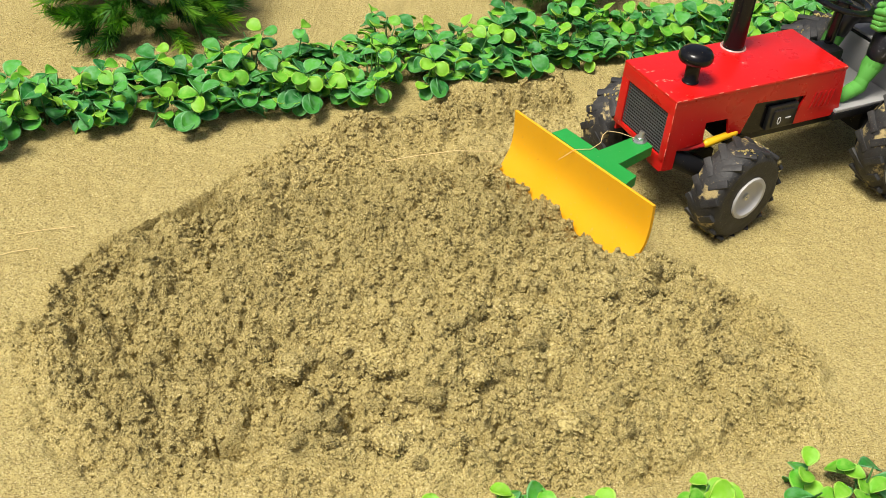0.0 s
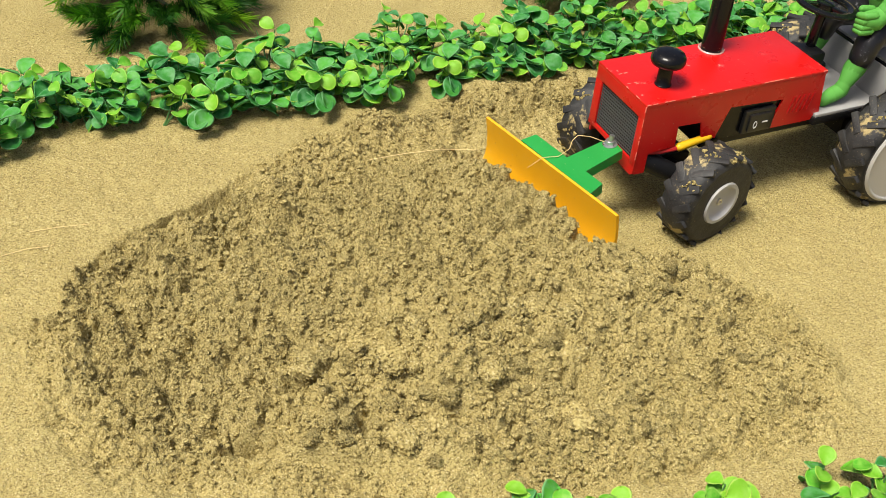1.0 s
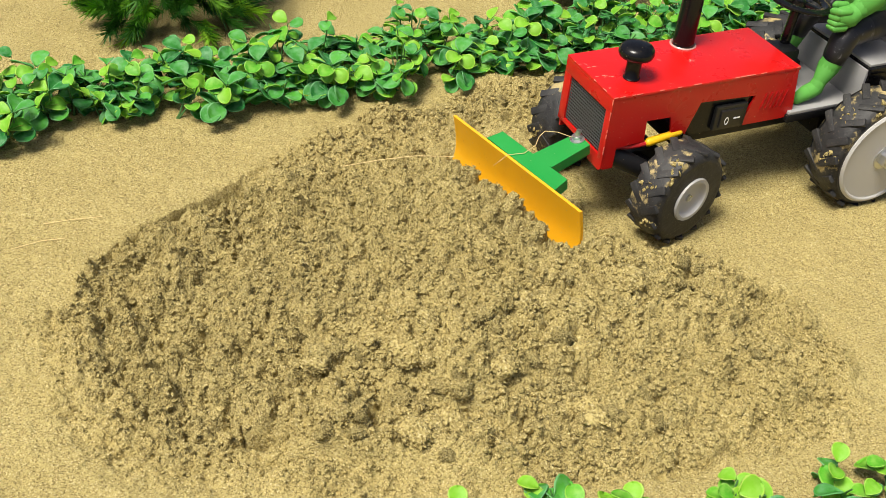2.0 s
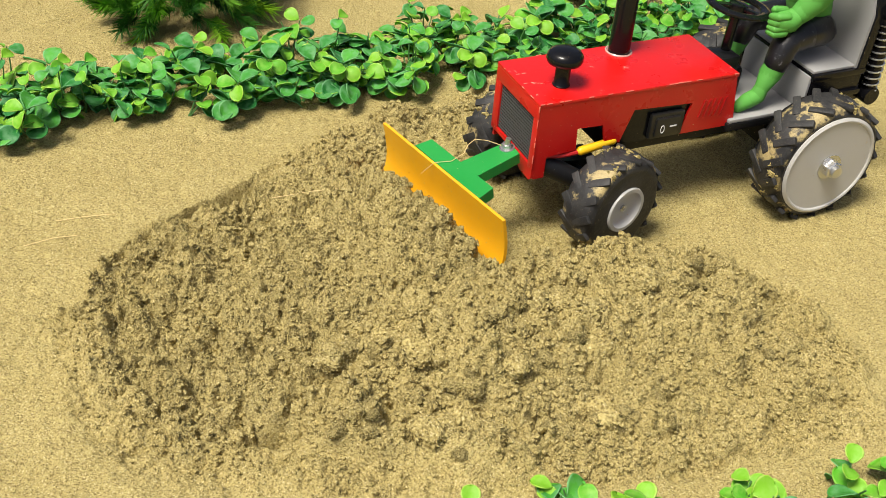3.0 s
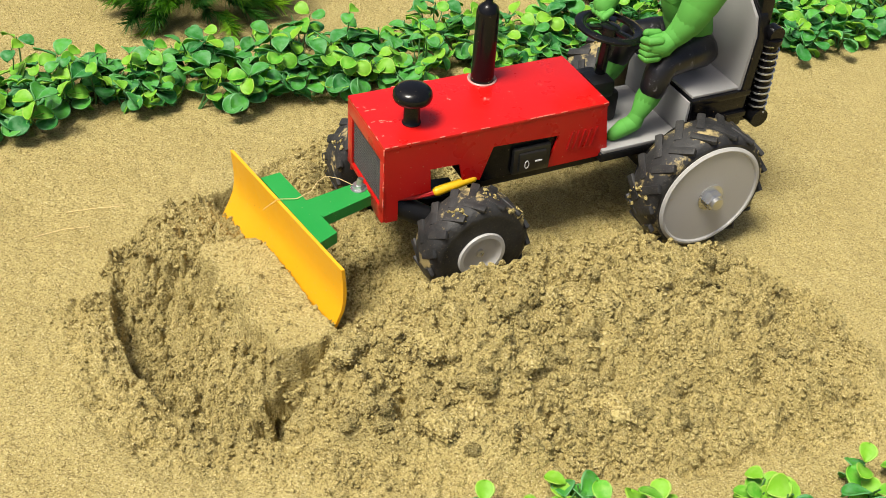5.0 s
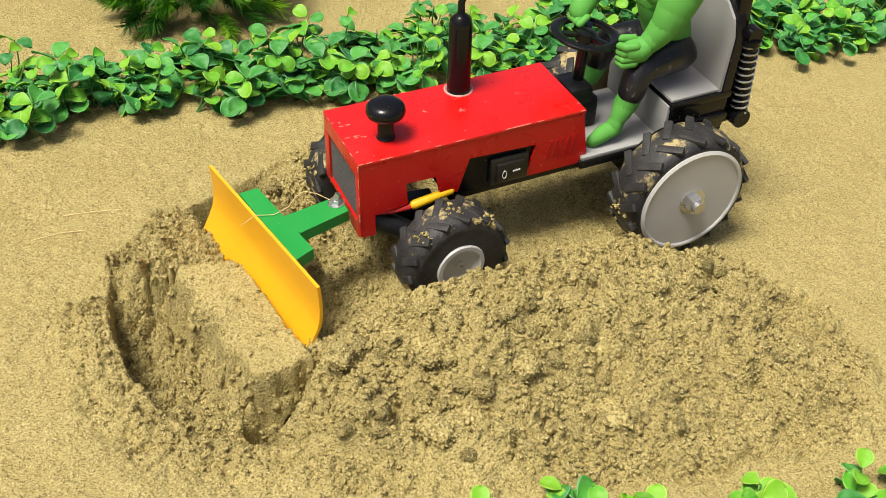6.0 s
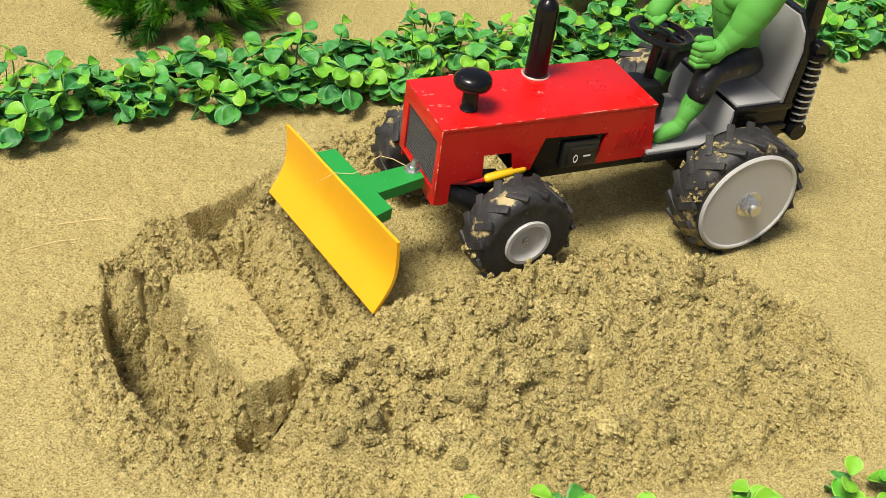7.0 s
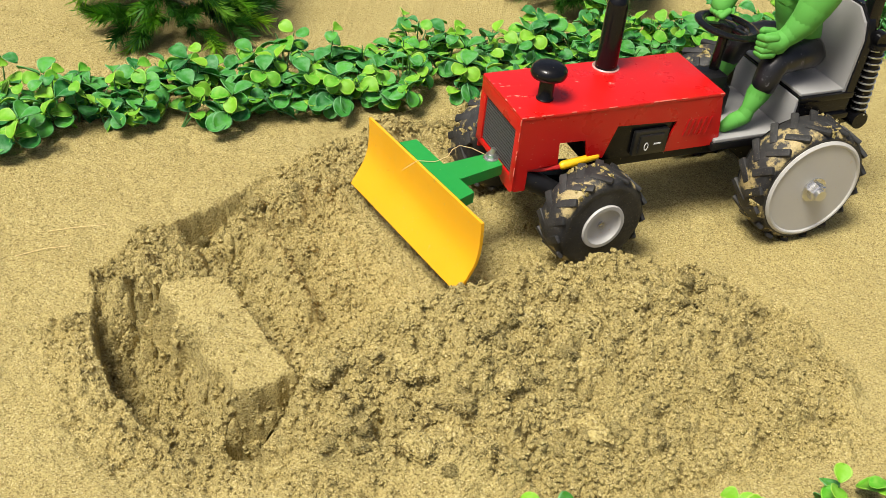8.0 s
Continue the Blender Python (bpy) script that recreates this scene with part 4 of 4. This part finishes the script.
LEAVES = [leaf_mesh("leaf", l, w, cup, LEAF, k) for k, (l, w, cup) in enumerate(((0.0155, 0.0135, 0.5), (0.014, 0.0125, 0.9), (0.0165, 0.0125, 0.3), (0.0125, 0.0115, 0.7)))]
YOUNG = [leaf_mesh("leaf", l, w, cup, LEAF_YOUNG, 9 + k) for k, (l, w, cup) in enumerate(((0.0135, 0.012, 0.8), (0.012, 0.0105, 0.4), (0.0145, 0.0115, 0.6)))]


def sprig(seed, height, young, leaves=12, lean=0.55):
    """A stem with side shoots, and leaves in loose pairs along them."""
    rnd = random.Random(seed)
    plant = thing("leafy_plant", "low artificial plant with rounded glossy green leaves", "plant", "plants in the green border")
    bm = bmesh.new()
    spots = []
    for k in range(rnd.choice((2, 3, 3))):
        a = rnd.uniform(0, 2 * math.pi)
        tilt = rnd.uniform(0.25, lean + 0.5)
        p = Vector((0, 0, -0.004))
        d = Vector((math.cos(a) * math.sin(tilt), math.sin(a) * math.sin(tilt), math.cos(tilt)))
        n = 4
        for j in range(n):
            q = p + d * height * rnd.uniform(0.9, 1.15) / n
            add_rod(bm, p, q, 0.0009 - 0.00012 * j, 0.0008 - 0.00012 * j, 6)
            d = (d + Vector((rnd.uniform(-.25, .25), rnd.uniform(-.25, .25), rnd.uniform(-.05, .25)))).normalized()
            p = q
            if j > 0:
                spots.append((p.copy(), d.copy(), j / (n - 1)))
    part("stem", bm, STEM, plant)
    rnd.shuffle(spots)
    k = 0
    while k < leaves:
        p, d, up = spots[k % len(spots)]
        a = rnd.uniform(0, 2 * math.pi)
        for m in range(2):
            aa = a + m * (math.pi + rnd.uniform(-0.5, 0.5))
            rise = rnd.uniform(-0.45, 0.6)
            fresh = rnd.random() < young * (0.4 + 1.2 * up)
            ob = new("leaf", rnd.choice(YOUNG if fresh else LEAVES))
            ob.parent = plant
            # leaves open towards the light
            turn = Matrix.Rotation(aa, 4, "Z") @ Matrix.Rotation(-rise, 4, "Y") @ Matrix.Rotation(rnd.uniform(-0.6, 0.6), 4, "X")
            g = rnd.uniform(0.72, 1.18)
            ob.matrix_basis = Matrix.Translation(p) @ turn @ Matrix.Translation((0.0015, 0, 0)) @ Matrix.Diagonal((g, g, g, 1))
            k += 1
    return plant


def border():
    rnd = random.Random(5)
    kinds = [sprig(20 + k, h, y, n) for k, (h, y, n) in enumerate(((0.030, .22, 14), (0.024, .45, 14), (0.034, .28, 12), (0.020, .50, 14), (0.028, .15, 14), (0.037, .45, 12)))]
    used = set()
    n = 180
    for k in range(n):
        f = (k + rnd.uniform(-0.4, 0.4)) / n
        # the strip's front edge, bowed a little
        x = -0.47 + 0.95 * f
        y = np.interp(x, [-0.47, -0.304, -0.193, -0.112, 0.021, 0.108, 0.336, 0.48], [0.49, 0.578, 0.642, 0.680, 0.738, 0.772, 0.862, 0.92])
        back = rnd.choice((0.006, 0.02, 0.036, 0.052, 0.066)) + rnd.uniform(-0.006, 0.006)
        x, y = x - 0.4 * back, y + 0.9 * back
        i = rnd.randrange(len(kinds))
        m = Matrix.Translation((x, y, 0.001)) @ Matrix.Rotation(rnd.uniform(0, 6.28), 4, "Z")
        if i in used:
            copy_thing(kinds[i], m)
        else:
            used.add(i)
            kinds[i].matrix_basis = m
    near = sprig(60, 0.024, 0.35, 16), sprig(61, 0.024, 0.75, 14)
    for j, (x, y, turn) in enumerate(((0.008, 0.300, 0.3), (0.040, 0.312, 2.0), (0.058, 0.318, 4.0), (0.096, 0.318, 1.0), (0.134, 0.330, 5.0), (0.150, 0.322, 3.0), (0.192, 0.352, 0.0), (0.222, 0.352, 2.6), (0.252, 0.366, 1.6))):
        m = Matrix.Translation((x, y, 0.002)) @ Matrix.Rotation(turn, 4, "Z")
        src = near[1 if j in (3, 4) else 0]
        if j in (0, 3):
            src.matrix_basis = m
        else:
            copy_thing(src, m)


border()


def frond_mesh(name, seed, mat):
    """A brush of long thin needles round a stalk, like a pine shoot."""
    rnd = random.Random(seed)
    bm = bmesh.new()
    def blade(p, q, r):
        m, n = along(p, q)
        ring = [bm.verts.new(m @ Vector((0, r * math.cos(a), r * math.sin(a)))) for a in (0, 2.1, 4.2)]
        tip = bm.verts.new(m @ Vector((n, 0, 0)))
        for i in range(3):
            bm.faces.new((ring[i], ring[(i + 1) % 3], tip))
    blade(Vector((0, 0, 0)), Vector((0.030, 0, 0.002)), 0.0013)
    for k in range(64):
        x = 0.002 + 0.024 * (k / 64)
        a, wide = k * 2.4 + rnd.uniform(-0.3, 0.3), rnd.uniform(0.35, 0.75)
        ln = rnd.uniform(0.011, 0.016)
        d = Vector((math.cos(wide), math.sin(wide) * math.cos(a), math.sin(wide) * math.sin(a)))
        blade(Vector((x, 0, 0.001)), Vector((x, 0, 0.001)) + d * ln, rnd.uniform(0.00055, 0.0008))
    me = bpy.data.meshes.new(name)
    bm.to_mesh(me)
    bm.free()
    me.materials.append(mat)
    return me


FRONDS = [frond_mesh("frond", 40 + k, NEEDLE) for k in range(3)] + [frond_mesh("frond", 50 + k, NEEDLE_TIP) for k in range(2)]


def bush(x, y, width, height, seed, count):
    rnd = random.Random(seed)
    ob = thing("conifer_bush", "dark green artificial pine bush with bright needle tips", "bush", "bushes behind the border")
    bm = bmesh.new()
    add_rod(bm, (0, 0, -0.004), (0, 0, height * 0.8), 0.005, 0.002, 10)
    for k in range(26):
        a, z = rnd.uniform(0, 6.28), rnd.uniform(0.06, 0.8) * height
        add_rod(bm, (0, 0, z), (math.cos(a) * width * 0.33, math.sin(a) * width * 0.33, z + rnd.uniform(0.0, 0.02)), 0.0018, 0.0008, 6)
    part("trunk", bm, TWIG, ob)
    for k in range(count):
        a = rnd.uniform(0, 2 * math.pi)
        z = rnd.random() ** 1.8
        r = width * 0.5 * math.sqrt(max(0.05, 1 - (z * 0.95) ** 2)) * rnd.uniform(0.45, 0.95)
        tip = rnd.random() < 0.4 and r > width * 0.3
        f = new("frond", rnd.choice(FRONDS[3:] if tip else FRONDS[:3]))
        f.parent = ob
        g = rnd.uniform(0.8, 1.25)
        f.matrix_basis = Matrix.Translation((r * math.cos(a), r * math.sin(a), 0.010 + z * height * 0.9)) @ Matrix.Rotation(a + rnd.uniform(-0.5, 0.5), 4, "Z") @ Matrix.Rotation(-rnd.uniform(-0.35, 0.9), 4, "Y") @ Matrix.Rotation(rnd.uniform(-1.2, 1.2), 4, "X") @ Matrix.Diagonal((g, g, g, 1))
    ob.location = (x, y, 0)
    return ob


bush(-0.268, 0.800, 0.125, 0.12, 3, 290)
bush(0.075, 0.925, 0.10, 0.10, 4, 200)


# small loose things -----------------------------------------------------
def on_land(x, y):
    return float(land(np.array([x]), np.array([y]))[0])


def straw(points, label):
    bm = bmesh.new()
    pts = []
    for x, y, lift in points:
        pts.append((x, y, on_land(x, y) + lift))
    add_tube(bm, pts, 0.00022, 5)
    return tagged(part("straw", bm, STRAW, None), label, "straw")


straw([(-0.262, 0.502, 0.001), (-0.246, 0.509, 0.0015), (-0.230, 0.515, 0.001)], "thin pale straw lying on flat sand")
straw([(-0.272, 0.476, 0.001), (-0.258, 0.485, 0.0012), (-0.244, 0.490, 0.001)], "thin pale straw beside the pit")


def long_straw():
    bm = bmesh.new()
    add_tube(bm, [(-0.034, -0.013, -0.001), (-0.012, -0.005, 0.001), (0.010, 0.003, 0.0015), (0.034, 0.010, -0.001)], 0.00025, 5)
    return tagged(part("straw", bm, STRAW, None), "long pale straw carried along on the pushed sand", "straw")


carried_straw = long_straw()


def scattered():
    """Loose crumbs of sand on and round the heap."""
    rnd = np.random.RandomState(3)
    n = 112000
    x, y = rnd.uniform(-0.30, 0.32, n), rnd.uniform(0.30, 0.75, n)
    _, k = heaped(x, y)
    keep = rnd.rand(n) < 0.004 + 0.97 * k * (0.55 + 0.45 * smooth(-0.15, 0.2, value_noise(x, y, 0.016, 93)))
    x, y, k = x[keep], y[keep], k[keep]
    bulk = 0.0005 + (0.0003 + 0.0012 * k) * rnd.rand(len(x)) ** 2.2
    clump = solid_crumbs(x, y, land(x, y) + bulk * rnd.uniform(-0.2, 0.8, len(x)), bulk, rnd)
    # finer grains among them, and on the flat sand
    n = 90000
    x, y = rnd.uniform(-0.42, 0.42, n), rnd.uniform(0.29, 0.78, n)
    v, f = both(clump, grit(x, y, land(x, y), 0.00025 + 0.0004 * rnd.rand(n) ** 2, rnd))
    me = joined("sand_crumbs", v, f, np.arange(len(f)) * 3, SAND)
    tagged(new("sand_crumbs", me), "loose crumbs of damp sand over the heap", "sand crumbs", kind="stuff")


scattered()


def lumps():
    """Rounded crumbly lumps lying half buried where the heap breaks off."""
    rnd = random.Random(77)
    shapes = []
    for k in range(7):
        bm = bmesh.new()
        bmesh.ops.create_icosphere(bm, subdivisions=3, radius=1)
        off = Vector((k * 7.3, k * 3.1, 1.7))
        for v in bm.verts:
            p = v.co.copy()
            v.co = p * (1 + 0.34 * noise.noise(p * 1.2 + off) + 0.24 * noise.noise(p * 2.9 + off) + 0.15 * noise.noise(p * 6.5 + off) + 0.10 * noise.noise(p * 14 + off))
            v.co.z *= 0.8
        size = 0.006
        co = np.array([v.co[:] for v in bm.verts]) * size
        faces = np.array([[v.index for v in f.verts] for f in bm.faces])
        bm.free()
        grains = np.random.RandomState(k)
        at = co[grains.choice(len(co), 240)] * 0.99
        gv, gf = grit(at[:, 0], at[:, 1], at[:, 2], 0.0004 + 0.0007 * grains.rand(240) ** 2, grains)
        corner = np.concatenate([faces, gf + len(co)])
        me = joined("sand_lump", np.concatenate([co, gv]), corner, np.arange(len(corner)) * 3, SAND, len(faces))
        shapes.append(me)
    spots = []
    for n, s0, s1, c0, c1, small, large in ((26, 0.00, 0.17, 0.140, 0.185, 0.004, 0.010), (26, -0.10, 0.14, 0.090, 0.125, 0.004, 0.009), (30, 0.07, 0.20, -0.085, -0.058, 0.003, 0.007), (34, -0.12, 0.16, 0.10, 0.20, 0.003, 0.006),
                                            (12, -0.08, 0.0, -0.140, -0.115, 0.003, 0.006), (16, 0.155, 0.20, 0.095, 0.120, 0.003, 0.007)):
        for _ in range(int(1.5 * n)):
            spots.append((rnd.uniform(s0, s1), rnd.uniform(c0, c1), small + (large - small) * rnd.random() ** 2))
    for s, c, r in spots:
        if inside(np.array([s]), np.array([c]), HEAP_EDGE)[0] < 0.004:
            continue
        x, y = from_lane(s, c)
        ob = new("sand_lump", rnd.choice(shapes))
        ob.parent = sand_heap
        g = max(0.6, r / 0.006)
        ob.matrix_basis = Matrix.Translation((x, y, on_land(x, y) - 0.3 * r)) @ Matrix.Rotation(rnd.uniform(0, 6.28), 4, "Z") @ Matrix.Rotation(rnd.uniform(-0.6, 0.6), 4, "X") @ Matrix.Diagonal((g * rnd.uniform(0.9, 1.3), g, g, 1))


lumps()


# what moves ---------------------------------------------------------------
def motions():
    rows = [(t, pose(x, y, z, roll, pitch, yaw)) for t, x, y, z, yaw, pitch, roll, _ in DRIVE]
    walk(tractor, rows)
    walk(figure, rows)
    walk(pusher, [(t, pose(*PIVOT, 0, angle, 0)) for t, *_, angle in DRIVE])
    gone, travel = 0.0, []
    for k, row in enumerate(DRIVE):
        if k:
            a, b = DRIVE[k - 1], row
            yaw = radians(b[4])
            gone += (b[1] - a[1]) * math.cos(yaw) + (b[2] - a[2]) * math.sin(yaw)
        travel.append((row[0], gone))
    for wheels, r in ((front_wheels, FRONT_R), (rear_wheels, REAR_R)):
        for ob, p, side in wheels:
            turned = STEER if wheels is front_wheels else [(0, 0)]
            walk(ob, [(t, pose(*p, 0, 0, float(np.interp(t, *zip(*turned)))) @ pose(0, 0, 0, 0, math.degrees(g / r), 0) @ pose(0, 0, 0, 0, 0, 0 if side > 0 else 180)) for t, g in travel])
    times = [t for t, _ in ADVANCE]
    for ob, s0, c0, top, e, f, g in CLODS:
        start, keyed, moved = blade_at(0, c0), [], False
        for t in times:
            b = float(blade_at(t, c0))
            room = min(PILE, max(0.022, float(np.interp(c0, [-0.06, -0.04, -0.02, 0.0, 0.06, 0.09], [0.190, 0.214, 0.231, 0.238, 0.241, 0.234])) - b))
            if s0 < b + room and b > start + 1e-6:
                s = b + 0.004 + (s0 - start) / (b + room - start) * (room - 0.004)
                shift = max(0.0, s - s0)
                s = s0 + shift
                z = top + (pile_top(t, s, c0) + 0.0022 * e - top) * min(1.0, shift / 0.02)
                c = c0 + 0.006 * f * min(1.0, shift / 0.05)
                k = min(1.0, shift / 0.06)
                moved = moved or shift > 0.001
            else:
                s, c, z, k = s0, c0, top, 0.0
            low = float(sunk(t, s, c))
            moved, z = moved or low > 0.001, z - low
            keyed.append((t, pose(*from_lane(s, c), z, 14 * f * k, 14 * e * k, 40 * g * k)))
        if moved:
            walk(ob, keyed)
    walk(carried_straw, [(t, pose(x, y, z, 0, 0, 0)) for t, x, y, z in ((0.0, -0.008, 0.577, 0.040), (1.0, -0.026, 0.572, 0.041), (1.5, -0.034, 0.568, 0.040), (3.0, -0.095, 0.525, 0.030), (4.5, -0.165, 0.470, 0.004), (5.7, -0.185, 0.452, -0.020), (8.0, -0.185, 0.452, -0.020))])
    lane = math.degrees(LANE)
    rows = []
    for t in times:
        s = float(blade_at(t, 0.048)) + 0.027
        z = float(np.interp(t, [0, 1, 3, 3.5, 4.0, 4.5, 5.1, 5.7], [0.0, 0.014, 0.028, 0.032, 0.033, 0.030, 0.021, 0.012]))
        rows.append((t, pose(*from_lane(s, 0.048), z, 0, 0, lane)))
    walk(pressed, rows)


motions()
